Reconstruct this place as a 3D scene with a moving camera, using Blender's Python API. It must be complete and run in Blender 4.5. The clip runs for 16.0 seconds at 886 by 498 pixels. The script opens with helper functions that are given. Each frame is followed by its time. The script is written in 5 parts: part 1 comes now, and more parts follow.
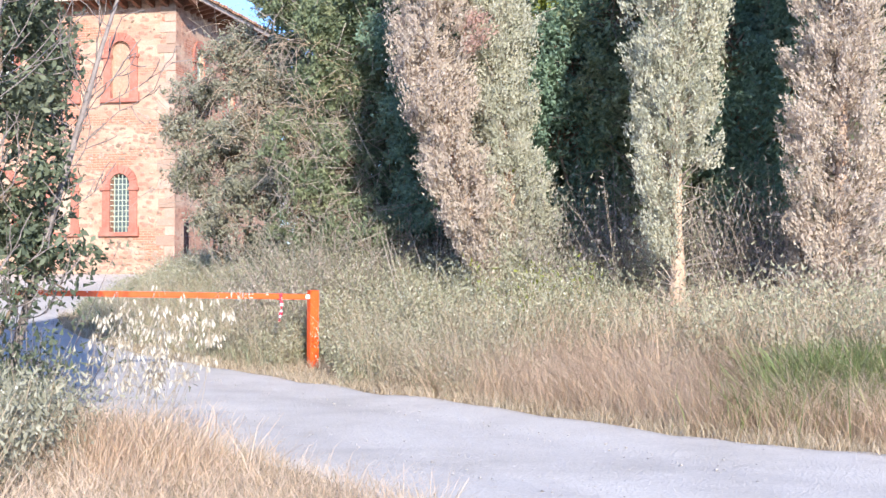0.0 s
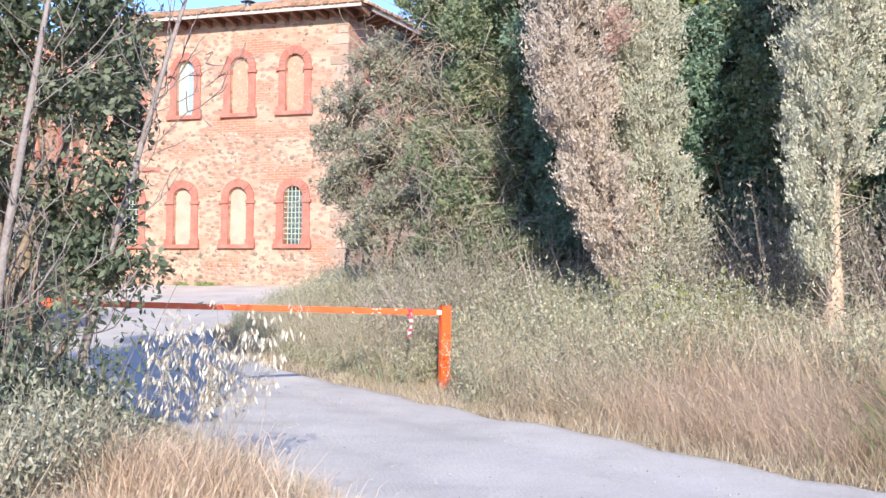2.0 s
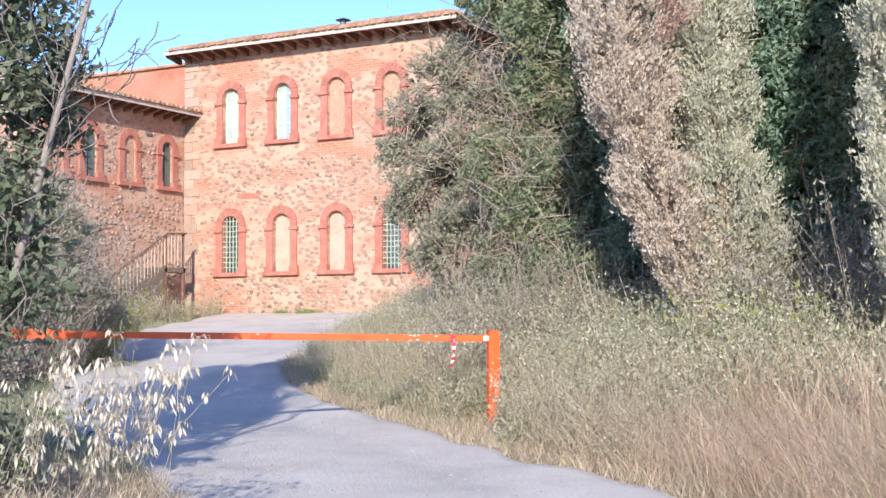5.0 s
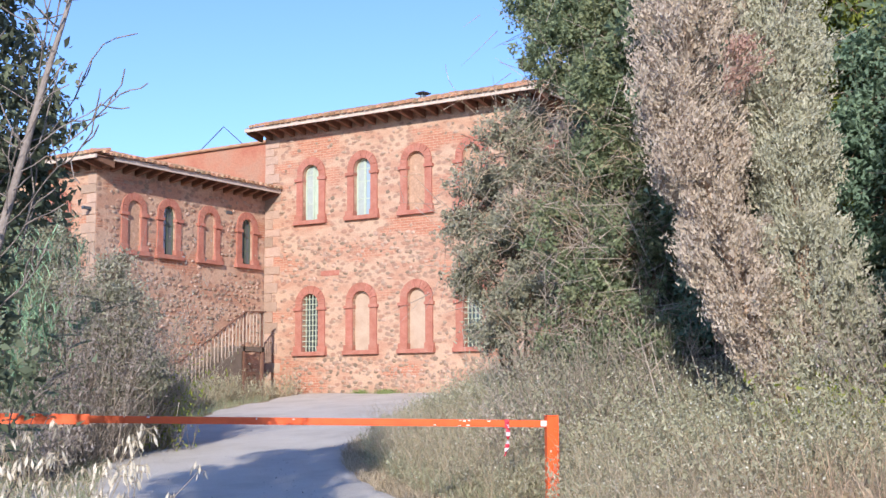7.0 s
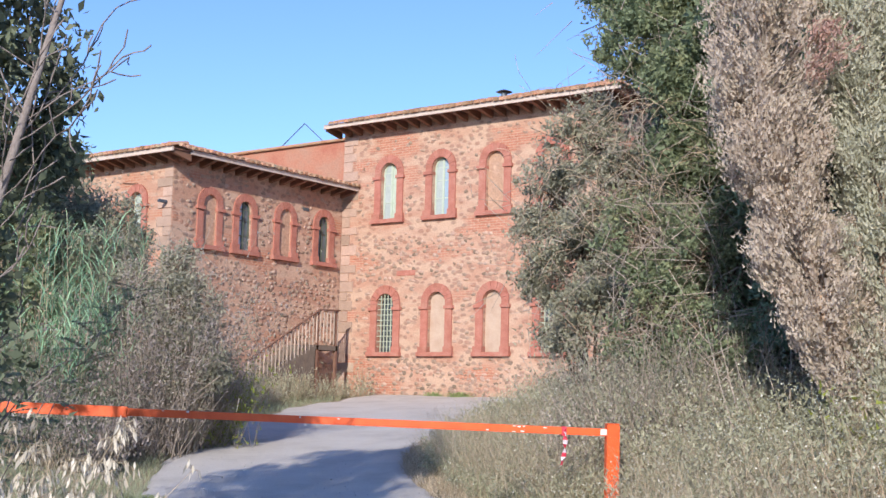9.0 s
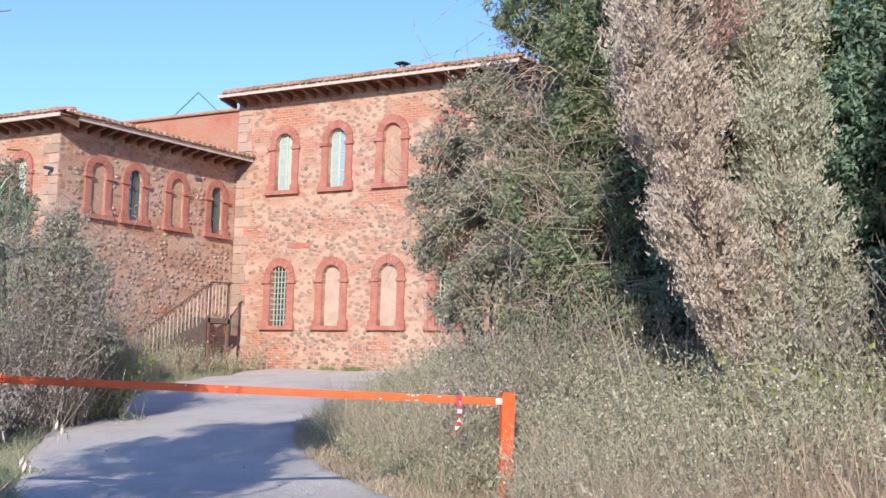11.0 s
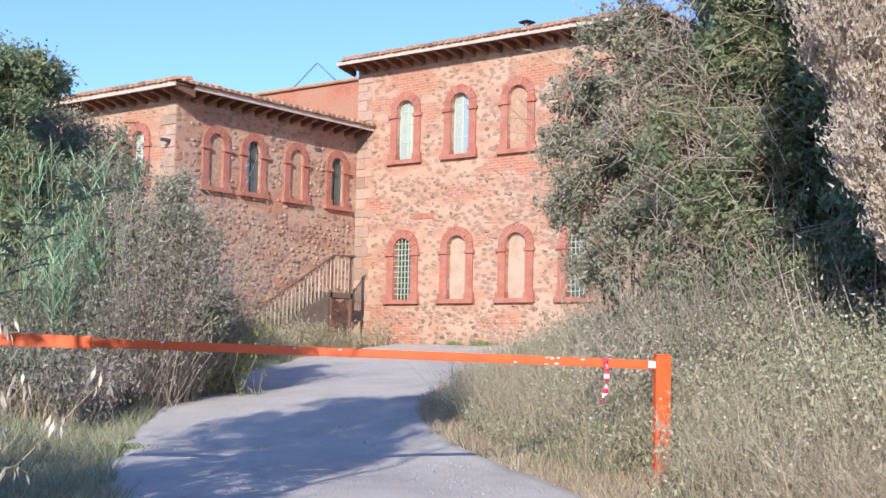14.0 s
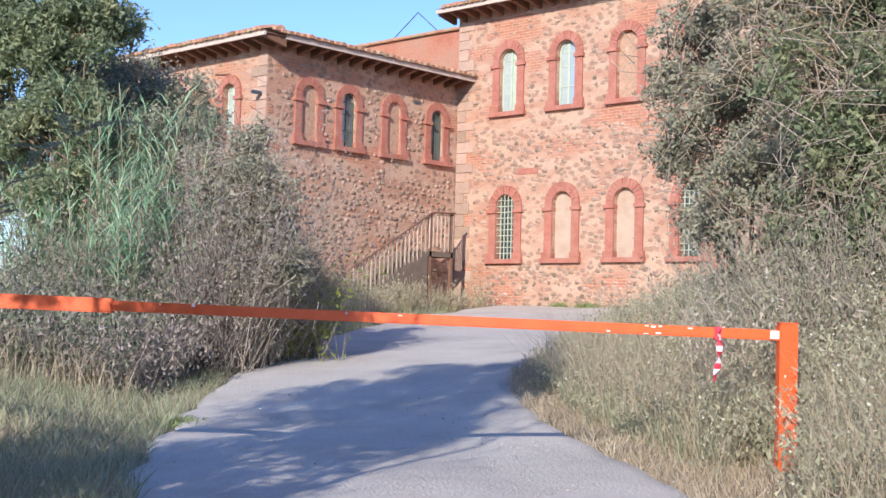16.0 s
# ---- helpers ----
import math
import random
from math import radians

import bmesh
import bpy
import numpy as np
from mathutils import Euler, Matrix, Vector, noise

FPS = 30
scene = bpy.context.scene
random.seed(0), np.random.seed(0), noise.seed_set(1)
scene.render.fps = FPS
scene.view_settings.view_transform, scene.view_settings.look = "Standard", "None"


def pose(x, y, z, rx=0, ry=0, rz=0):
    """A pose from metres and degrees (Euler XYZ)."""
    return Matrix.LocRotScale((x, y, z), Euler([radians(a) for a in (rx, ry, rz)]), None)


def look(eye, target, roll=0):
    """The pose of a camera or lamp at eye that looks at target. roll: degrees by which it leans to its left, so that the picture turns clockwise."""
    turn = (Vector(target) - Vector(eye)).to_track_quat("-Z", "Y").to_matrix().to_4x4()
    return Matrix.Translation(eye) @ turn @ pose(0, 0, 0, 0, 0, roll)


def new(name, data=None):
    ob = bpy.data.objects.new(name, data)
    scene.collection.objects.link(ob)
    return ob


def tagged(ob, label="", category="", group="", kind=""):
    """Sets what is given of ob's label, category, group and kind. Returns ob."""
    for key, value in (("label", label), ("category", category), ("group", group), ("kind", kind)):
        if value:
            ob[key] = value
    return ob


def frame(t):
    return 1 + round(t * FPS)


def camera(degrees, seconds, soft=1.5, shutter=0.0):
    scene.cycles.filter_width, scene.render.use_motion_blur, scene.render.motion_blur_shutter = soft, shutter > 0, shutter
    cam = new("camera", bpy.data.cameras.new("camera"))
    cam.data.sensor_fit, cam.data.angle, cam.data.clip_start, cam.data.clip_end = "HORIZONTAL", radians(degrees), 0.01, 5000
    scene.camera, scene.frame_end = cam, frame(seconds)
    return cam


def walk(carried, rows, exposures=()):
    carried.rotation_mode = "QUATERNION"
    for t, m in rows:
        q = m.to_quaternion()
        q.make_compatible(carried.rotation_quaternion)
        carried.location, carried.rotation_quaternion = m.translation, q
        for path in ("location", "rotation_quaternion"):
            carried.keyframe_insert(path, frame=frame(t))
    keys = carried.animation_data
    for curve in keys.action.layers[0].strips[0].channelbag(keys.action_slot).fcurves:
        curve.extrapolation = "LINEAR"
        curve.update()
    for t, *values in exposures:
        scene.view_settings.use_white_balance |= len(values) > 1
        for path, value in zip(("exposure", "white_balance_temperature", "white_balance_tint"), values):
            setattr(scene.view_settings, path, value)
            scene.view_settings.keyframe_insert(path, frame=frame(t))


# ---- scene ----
cam = camera(38.1, 16.0)
PATH = [
    (0, (25.789, -35.308, 1.304), (25.352, -33.357, 1.353), 0.1),
    (0.5, (26.057, -35.055, 1.333), (25.583, -33.112, 1.375), 0.3),
    (1, (26.164, -34.747, 1.333), (25.663, -32.811, 1.385), 0.8),
    (1.5, (26.247, -34.366, 1.316), (25.637, -32.462, 1.378), 1.1),
    (2, (26.358, -33.981, 1.337), (25.618, -32.124, 1.405), 0.7),
    (2.5, (26.399, -33.611, 1.296), (25.546, -31.803, 1.372), 0.9),
    (3, (26.488, -33.233, 1.284), (25.545, -31.471, 1.358), 0.8),
    (3.2, (26.55, -33.077, 1.291), (25.584, -31.327, 1.361), 0.6),
    (5.3, (26.828, -31.558, 1.326), (25.881, -29.801, 1.45), -0.5),
    (5.5, (26.834, -31.386, 1.33), (25.885, -29.631, 1.472), -0.6),
    (6, (26.807, -30.933, 1.377), (25.831, -29.197, 1.561), -0.8),
    (6.5, (26.684, -30.602, 1.378), (25.662, -28.896, 1.595), -0.6),
    (7, (26.725, -30.488, 1.374), (25.644, -28.82, 1.602), -0.3),
    (7.5, (26.722, -30.258, 1.35), (25.581, -28.632, 1.584), 0.2),
    (8, (26.626, -30.043, 1.329), (25.433, -28.456, 1.569), 0.7),
    (8.5, (26.617, -29.857, 1.332), (25.403, -28.286, 1.57), 1.2),
    (9, (26.592, -29.688, 1.354), (25.398, -28.101, 1.588), 1.5),
    (9.5, (26.532, -29.614, 1.346), (25.435, -27.958, 1.58), 1.6),
    (9.7, (26.51, -29.566, 1.343), (25.467, -27.875, 1.576), 1.7),
    (11.8, (26.255, -29.226, 1.18), (25.149, -27.571, 1.372), 1.7),
    (12, (26.195, -29.151, 1.158), (25.072, -27.508, 1.356), 1.7),
    (12.5, (26.005, -28.841, 1.09), (24.855, -27.22, 1.31), 1.5),
    (13, (25.732, -28.479, 1.063), (24.561, -26.873, 1.283), 1.3),
    (13.5, (25.539, -28.268, 1.064), (24.35, -26.673, 1.267), 1.2),
    (14, (25.397, -28.053, 1.081), (24.174, -26.479, 1.252), 1.2),
    (14.5, (25.253, -27.745, 1.098), (23.997, -26.194, 1.234), 1.4),
    (15, (25.101, -27.364, 1.138), (23.808, -25.842, 1.245), 1.6),
    (15.5, (24.792, -26.918, 1.138), (23.462, -25.427, 1.241), 1.8),
    (16, (24.526, -26.513, 1.142), (23.166, -25.05, 1.247), 1.5),
]
EXPOSURES = [(0, 1.58), (2.5, 1.45), (5.5, 1.25), (7, 1.02), (8.5, 0.90), (9.7, 0.88), (12, 1.04), (13.5, 1.02), (14.5, 1.06), (15.5, 1.17), (16, 1.03)]
walk(cam, [(t, look(e, g, r)) for t, e, g, r in PATH], EXPOSURES)

# ---- light ----
SUN_TO = Vector((0.40, -0.84, 0.37)).normalized()   # towards the sun
world = bpy.data.worlds.new("sky")
scene.world = world
world.use_nodes = True
wn = world.node_tree
sky = wn.nodes.new("ShaderNodeTexSky")
sky.sky_type, sky.sun_disc = "NISHITA", False
sky.sun_elevation = math.asin(SUN_TO.z)
sky.sun_rotation = math.atan2(SUN_TO.x, SUN_TO.y)
sky.air_density, sky.dust_density, sky.ozone_density = 1.0, 0.2, 3.0
tint = wn.nodes.new("ShaderNodeMix")
tint.data_type, tint.blend_type = "RGBA", "MULTIPLY"
tint.inputs["Factor"].default_value = 1.0
tint.inputs["B"].default_value = (0.61, 0.705, 0.99, 1)
wn.links.new(sky.outputs["Color"], tint.inputs["A"])
wn.links.new(tint.outputs["Result"], wn.nodes["Background"].inputs["Color"])
wn.nodes["Background"].inputs["Strength"].default_value = 0.13
sun_data = bpy.data.lights.new("sun", "SUN")
sun_data.energy, sun_data.angle, sun_data.color = 3.0, radians(0.6), (1.0, 0.93, 0.85)
sun = new("sun", sun_data)
sun.matrix_world = look(SUN_TO * 60, (0, 0, 0))

# ---- materials ----
def material(name, colors, scale=4.0, rough=0.8, bump=0.3, bump_scale=40.0, fine=0.25, metal=0.0,
             island=0.0, through_light=0.0, objects=0.0, spec=0.3):
    """Two-scale noise between colours, with relief; island/objects vary the value from piece to piece."""
    m = bpy.data.materials.new(name)
    m.use_nodes = True
    nt = m.node_tree
    n, l = nt.nodes, nt.links
    b = n["Principled BSDF"]
    b.inputs["Roughness"].default_value = rough
    b.inputs["Metallic"].default_value = metal
    b.inputs["Specular IOR Level"].default_value = spec
    tc = n.new("ShaderNodeTexCoord")
    big = n.new("ShaderNodeTexNoise")
    big.inputs["Scale"].default_value, big.inputs["Detail"].default_value = scale, 6
    big.inputs["Roughness"].default_value = 0.65
    l.new(tc.outputs["Object"], big.inputs["Vector"])
    ramp = n.new("ShaderNodeValToRGB")
    el = ramp.color_ramp.elements
    while len(el) < len(colors):
        el.new(0.5)
    for i, c in enumerate(colors):
        el[i].position = 0.3 + 0.4 * i / max(1, len(colors) - 1)
        el[i].color = (*c, 1)
    l.new(big.outputs["Fac"], ramp.inputs["Fac"])
    small = n.new("ShaderNodeTexNoise")
    small.inputs["Scale"].default_value, small.inputs["Detail"].default_value = bump_scale, 5
    l.new(tc.outputs["Object"], small.inputs["Vector"])
    hsv = n.new("ShaderNodeHueSaturation")
    l.new(ramp.outputs["Color"], hsv.inputs["Color"])
    value = n.new("ShaderNodeMath")
    value.operation, value.inputs[1].default_value, value.inputs[2].default_value = "MULTIPLY_ADD", fine * 2, 1 - fine
    l.new(small.outputs["Fac"], value.inputs[0])
    out = value
    if island or objects:
        src = n.new("ShaderNodeNewGeometry").outputs["Random Per Island"] if island else n.new("ShaderNodeObjectInfo").outputs["Random"]
        amount = island or objects
        more = n.new("ShaderNodeMath")
        more.operation, more.inputs[1].default_value, more.inputs[2].default_value = "MULTIPLY_ADD", amount * 2, 1 - amount
        l.new(src, more.inputs[0])
        mul = n.new("ShaderNodeMath")
        mul.operation = "MULTIPLY"
        l.new(value.outputs[0], mul.inputs[0])
        l.new(more.outputs[0], mul.inputs[1])
        hue = n.new("ShaderNodeMath")
        hue.operation, hue.inputs[1].default_value, hue.inputs[2].default_value = "MULTIPLY_ADD", -0.05 * amount, 0.5 + 0.025 * amount
        l.new(src, hue.inputs[0])
        l.new(hue.outputs[0], hsv.inputs["Hue"])
        out = mul
    l.new(out.outputs[0], hsv.inputs["Value"])
    l.new(hsv.outputs["Color"], b.inputs["Base Color"])
    if bump:
        bp = n.new("ShaderNodeBump")
        bp.inputs["Strength"].default_value, bp.inputs["Distance"].default_value = bump, 0.03
        l.new(small.outputs["Fac"], bp.inputs["Height"])
        l.new(bp.outputs["Normal"], b.inputs["Normal"])
    if through_light:
        tr = n.new("ShaderNodeBsdfTranslucent")
        l.new(hsv.outputs["Color"], tr.inputs["Color"])
        mix = n.new("ShaderNodeMixShader")
        mix.inputs[0].default_value = through_light
        l.new(b.outputs[0], mix.inputs[1])
        l.new(tr.outputs[0], mix.inputs[2])
        l.new(mix.outputs[0], n["Material Output"].inputs["Surface"])
    return m


def masonry(name, brick, stone, plaster):
    """Mixed rubble and brick wall: courses, stones, patches of plaster and stains."""
    m = bpy.data.materials.new(name)
    m.use_nodes = True
    nt = m.node_tree
    n, l = nt.nodes, nt.links
    b = n["Principled BSDF"]
    b.inputs["Roughness"].default_value = 0.92
    b.inputs["Specular IOR Level"].default_value = 0.15
    tc = n.new("ShaderNodeTexCoord")

    def noise_of(scale, detail=5, stretch=(1, 1, 1)):
        mp = n.new("ShaderNodeMapping")
        mp.inputs["Scale"].default_value = stretch
        l.new(tc.outputs["Object"], mp.inputs["Vector"])
        t = n.new("ShaderNodeTexNoise")
        t.inputs["Scale"].default_value, t.inputs["Detail"].default_value = scale, detail
        l.new(mp.outputs["Vector"], t.inputs["Vector"])
        return t.outputs["Fac"]

    def step(src, a, c):
        r = n.new("ShaderNodeMapRange")
        r.inputs["From Min"].default_value, r.inputs["From Max"].default_value = a, c
        l.new(src, r.inputs["Value"])
        return r.outputs["Result"]

    def mix(fac, a, c):
        x = n.new("ShaderNodeMix")
        x.data_type = "RGBA"
        l.new(fac, x.inputs["Factor"])
        for sock, v in ((x.inputs["A"], a), (x.inputs["B"], c)):
            if isinstance(v, tuple):
                sock.default_value = (*v, 1)
            else:
                l.new(v, sock)
        return x.outputs["Result"]

    # stones: rounded cells, only some of them filled, bedded in mortar
    warp = n.new("ShaderNodeTexNoise")
    warp.inputs["Scale"].default_value = 3.0
    l.new(tc.outputs["Object"], warp.inputs["Vector"])
    push = n.new("ShaderNodeMix")
    push.data_type, push.blend_type = "RGBA", "LINEAR_LIGHT"
    push.inputs["Factor"].default_value = 0.06
    l.new(tc.outputs["Object"], push.inputs["A"])
    l.new(warp.outputs["Color"], push.inputs["B"])
    mp = n.new("ShaderNodeMapping")
    mp.inputs["Scale"].default_value = (4.6, 4.6, 7.4)
    l.new(push.outputs["Result"], mp.inputs["Vector"])
    cells = n.new("ShaderNodeTexVoronoi")
    cells.inputs["Scale"].default_value = 1.0
    l.new(mp.outputs["Vector"], cells.inputs["Vector"])
    sep = n.new("ShaderNodeSeparateColor")
    l.new(cells.outputs["Color"], sep.inputs["Color"])
    round_ = step(cells.outputs["Distance"], 0.52, 0.34)
    some = step(sep.outputs["Green"], 0.35, 0.5)
    both = n.new("ShaderNodeMath")
    both.operation = "MULTIPLY"
    l.new(round_, both.inputs[0])
    l.new(some, both.inputs[1])
    joints = both.outputs[0]
    pale = tuple(min(1, c * 1.12) for c in plaster)
    col = mix(noise_of(2.2, 6), plaster, pale)
    col = mix(step(noise_of(0.75, 6, (1, 1, 3.2)), 0.44, 0.60), col, tuple(0.55 * p + 0.45 * q for p, q in zip(plaster, brick)))
    stone_col = mix(sep.outputs["Red"], stone, tuple(0.5 * p + 0.5 * q for p, q in zip(stone, brick)))
    soft = n.new("ShaderNodeMath")
    soft.operation, soft.inputs[1].default_value = "MULTIPLY", 0.72
    l.new(joints, soft.inputs[0])
    col = mix(soft.outputs[0], col, stone_col)
    # brick bands and red wash
    band = n.new("ShaderNodeTexBrick")
    band.inputs["Scale"].default_value = 1.0
    band.inputs["Brick Width"].default_value, band.inputs["Row Height"].default_value = 0.26, 0.075
    band.inputs["Mortar Size"].default_value, band.inputs["Mortar Smooth"].default_value = 0.009, 0.5
    band.inputs["Color1"].default_value = (*brick, 1)
    band.inputs["Color2"].default_value = (brick[0] * 1.15, brick[1] * 1.25, brick[2] * 1.25, 1)
    band.inputs["Mortar"].default_value = (*plaster, 1)
    xyz = n.new("ShaderNodeSeparateXYZ")
    l.new(tc.outputs["Object"], xyz.inputs["Vector"])
    uu = n.new("ShaderNodeMath")
    uu.operation = "ADD"
    l.new(xyz.outputs["X"], uu.inputs[0])
    l.new(xyz.outputs["Y"], uu.inputs[1])
    uv = n.new("ShaderNodeCombineXYZ")
    l.new(uu.outputs[0], uv.inputs["X"])
    l.new(xyz.outputs["Z"], uv.inputs["Y"])
    l.new(uv.outputs["Vector"], band.inputs["Vector"])
    col = mix(step(noise_of(0.42, 5, (1, 1, 3.0)), 0.55, 0.64), col, band.outputs["Color"])
    grain = noise_of(22, 6)
    hsv = n.new("ShaderNodeHueSaturation")
    l.new(col, hsv.inputs["Color"])
    v = n.new("ShaderNodeMath")
    v.operation, v.inputs[1].default_value, v.inputs[2].default_value = "MULTIPLY_ADD", 0.7, 0.65
    l.new(grain, v.inputs[0])
    l.new(v.outputs[0], hsv.inputs["Value"])
    l.new(hsv.outputs["Color"], b.inputs["Base Color"])
    add = n.new("ShaderNodeMath")
    add.operation = "ADD"
    l.new(joints, add.inputs[0])
    l.new(grain, add.inputs[1])
    bp = n.new("ShaderNodeBump")
    bp.inputs["Strength"].default_value, bp.inputs["Distance"].default_value = 0.45, 0.03
    l.new(add.outputs[0], bp.inputs["Height"])
    l.new(bp.outputs["Normal"], b.inputs["Normal"])
    return m


def glass_pane(name, tint, rough=0.05):
    m = bpy.data.materials.new(name)
    m.use_nodes = True
    b = m.node_tree.nodes["Principled BSDF"]
    b.inputs["Base Color"].default_value = (*tint, 1)
    b.inputs["Roughness"].default_value = rough
    b.inputs["Specular IOR Level"].default_value = 0.8
    return m


WALL = masonry("rubble masonry", (0.41, 0.175, 0.115), (0.26, 0.18, 0.14), (0.475, 0.325, 0.235))
WALL_WING = masonry("wing masonry", (0.40, 0.175, 0.11), (0.24, 0.17, 0.135), (0.465, 0.315, 0.23))
RED_WALL = material("old red render", [(0.38, 0.12, 0.08), (0.44, 0.20, 0.13), (0.40, 0.24, 0.17)], 0.8, 0.9, 0.4, 14)
SURROUND = material("red brick surround", [(0.34, 0.125, 0.09), (0.41, 0.165, 0.12), (0.44, 0.215, 0.16)], 3, 0.88, 0.4, 30, objects=0.06)
STONE = material("dark field stone", [(0.27, 0.19, 0.145), (0.36, 0.255, 0.19)], 5, 0.9, 0.4, 30, objects=0.4)
QUOIN = material("weathered quoin stone", [(0.37, 0.255, 0.195), (0.45, 0.315, 0.24)], 3, 0.9, 0.4, 25, objects=0.2)
CREAM = material("cream plaster", [(0.42, 0.295, 0.215), (0.47, 0.35, 0.265), (0.51, 0.395, 0.305)], 2.2, 0.9, 0.25, 25, fine=0.12)
INFILL = material("stone infill", [(0.50, 0.31, 0.21), (0.40, 0.25, 0.17), (0.54, 0.36, 0.26)], 6, 0.92, 0.6, 14, fine=0.35)
TIMBER = material("old dark timber", [(0.20, 0.10, 0.065), (0.27, 0.14, 0.09)], 6, 0.85, 0.4, 40, objects=0.2)
FASCIA = material("pale fascia board", [(0.50, 0.40, 0.34), (0.60, 0.50, 0.43)], 5, 0.8, 0.2, 40)
SOFFIT = material("soffit boards", [(0.22, 0.11, 0.08), (0.28, 0.15, 0.10)], 4, 0.9, 0.3, 40)
TILE = material("terracotta roof tile", [(0.34, 0.16, 0.09), (0.45, 0.25, 0.15), (0.38, 0.30, 0.20)], 2.5, 0.9, 0.4, 30, island=0.3)
FRAME_GREEN = material("faded green window paint", [(0.40, 0.46, 0.36), (0.48, 0.54, 0.44)], 8, 0.6, 0.2, 60)
CURTAIN = material("white inner shutter", [(0.32, 0.37, 0.355), (0.42, 0.46, 0.435)], 3, 0.6, 0.1, 40)
FRAME_DARK = material("dark green window paint", [(0.07, 0.10, 0.08), (0.12, 0.14, 0.10)], 8, 0.55, 0.2, 60)
# stone colour lowered to paint in the gloom around the stair
STEP_STONE = material("step stone with painted shade", [(0.13, 0.10, 0.08), (0.20, 0.155, 0.12)], 5, 0.95, 0.5, 25)
RUBBLE = material("rubble field stone", [(0.29, 0.20, 0.15), (0.39, 0.28, 0.21), (0.37, 0.22, 0.16)], 5, 0.92, 0.4, 30, island=0.3)
GRILLE = material("pale green iron grille", [(0.40, 0.46, 0.34), (0.50, 0.54, 0.42)], 9, 0.6, 0.2, 60)
# near-black colour stands in for the shade of the rooms behind windows
DARK = material("near-black unlit room backing", [(0.035, 0.045, 0.04), (0.06, 0.07, 0.055)], 2, 0.8, 0.1, 20)
PANE = glass_pane("window glass", (0.10, 0.13, 0.14))
# blue-grey base colour paints the sky's reflection into the glass
SKY_REFLECTION_PANE = glass_pane("glass with painted sky reflection", (0.32, 0.40, 0.47), 0.12)
RED_PAINT = material("orange-red barrier paint", [(0.72, 0.085, 0.012), (0.80, 0.12, 0.02)], 7, 0.42, 0.1, 50, fine=0.08, spec=0.5)
CHIPPED = material("chipped white primer", [(0.70, 0.60, 0.52), (0.80, 0.72, 0.66)], 20, 0.7, 0.2, 60)
TAPE_RED = material("red tape", [(0.55, 0.04, 0.07), (0.62, 0.06, 0.09)], 10, 0.5, 0.1, 50)
TAPE_WHITE = material("white tape", [(0.62, 0.53, 0.56), (0.70, 0.62, 0.65)], 10, 0.5, 0.1, 50)
METAL = material("dull sheet metal", [(0.10, 0.13, 0.16), (0.16, 0.18, 0.2)], 8, 0.5, 0.2, 50, metal=0.6)
RUST = material("rusty iron", [(0.16, 0.085, 0.06), (0.24, 0.13, 0.09)], 8, 0.85, 0.4, 50)
PICKET = material("weathered wood picket", [(0.44, 0.34, 0.27), (0.54, 0.44, 0.36)], 7, 0.9, 0.3, 50, objects=0.25)
BARK = material("grey-brown bark", [(0.20, 0.145, 0.10), (0.31, 0.235, 0.17)], 9, 0.95, 0.8, 26)
PALE_BARK = material("pale cypress bark", [(0.44, 0.31, 0.22), (0.54, 0.40, 0.30)], 9, 0.95, 0.8, 26)
GREY_WOOD = material("grey dead branch", [(0.20, 0.165, 0.15), (0.30, 0.26, 0.235)], 9, 0.95, 0.6, 30)
DEAD_WOOD = material("bleached dead wood", [(0.34, 0.28, 0.23), (0.46, 0.39, 0.33)], 9, 0.95, 0.6, 30, island=0.25)


def leafy(name, colors, vary=0.45, light=0.3, patchy=0.9):
    return material(name, colors, patchy, 0.6, 0, 6, fine=0.15, island=vary, through_light=light, spec=0.25)


LEAF_OAK = leafy("holm oak leaves", [(0.19, 0.25, 0.15), (0.27, 0.32, 0.19), (0.36, 0.36, 0.20)], 0.3, 0.45, 1.6)
LEAF_OLIVE = leafy("grey olive leaves", [(0.27, 0.275, 0.195), (0.35, 0.345, 0.25), (0.41, 0.385, 0.29)], 0.3, 0.35)
LEAF_DRY = leafy("dry pink-grey cypress sprays", [(0.48, 0.39, 0.32), (0.60, 0.51, 0.42), (0.66, 0.58, 0.47)], 0.13, 0.4, 4.0)
LEAF_CYP = leafy("grey-green cypress sprays", [(0.38, 0.39, 0.29), (0.54, 0.53, 0.41), (0.64, 0.60, 0.48)], 0.13, 0.4, 4.0)
LEAF_WOOD = leafy("dark woodland leaves", [(0.15, 0.20, 0.125), (0.20, 0.255, 0.155), (0.24, 0.285, 0.165)], 0.3, 0.45)
LEAF_TEAL = leafy("blue-green laurel leaves", [(0.17, 0.27, 0.19), (0.23, 0.33, 0.235), (0.27, 0.36, 0.22)], 0.25, 0.45)
LEAF_RUST = leafy("reddish dead sprays", [(0.46, 0.29, 0.24), (0.54, 0.37, 0.31)], 0.15, 0.35)
LEAF_LIGHT = leafy("bright yellow-green leaves", [(0.26, 0.31, 0.06), (0.36, 0.40, 0.09)], 0.3, 0.45)
LEAF_SCRUB = leafy("grey-green scrub leaves", [(0.36, 0.365, 0.24), (0.45, 0.44, 0.30), (0.52, 0.49, 0.35)], 0.3, 0.4)
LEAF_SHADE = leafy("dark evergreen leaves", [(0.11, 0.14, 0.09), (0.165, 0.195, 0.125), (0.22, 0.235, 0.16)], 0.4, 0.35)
LEAF_CANE = leafy("blue-green cane leaves", [(0.20, 0.37, 0.235), (0.29, 0.47, 0.30), (0.38, 0.49, 0.28)])
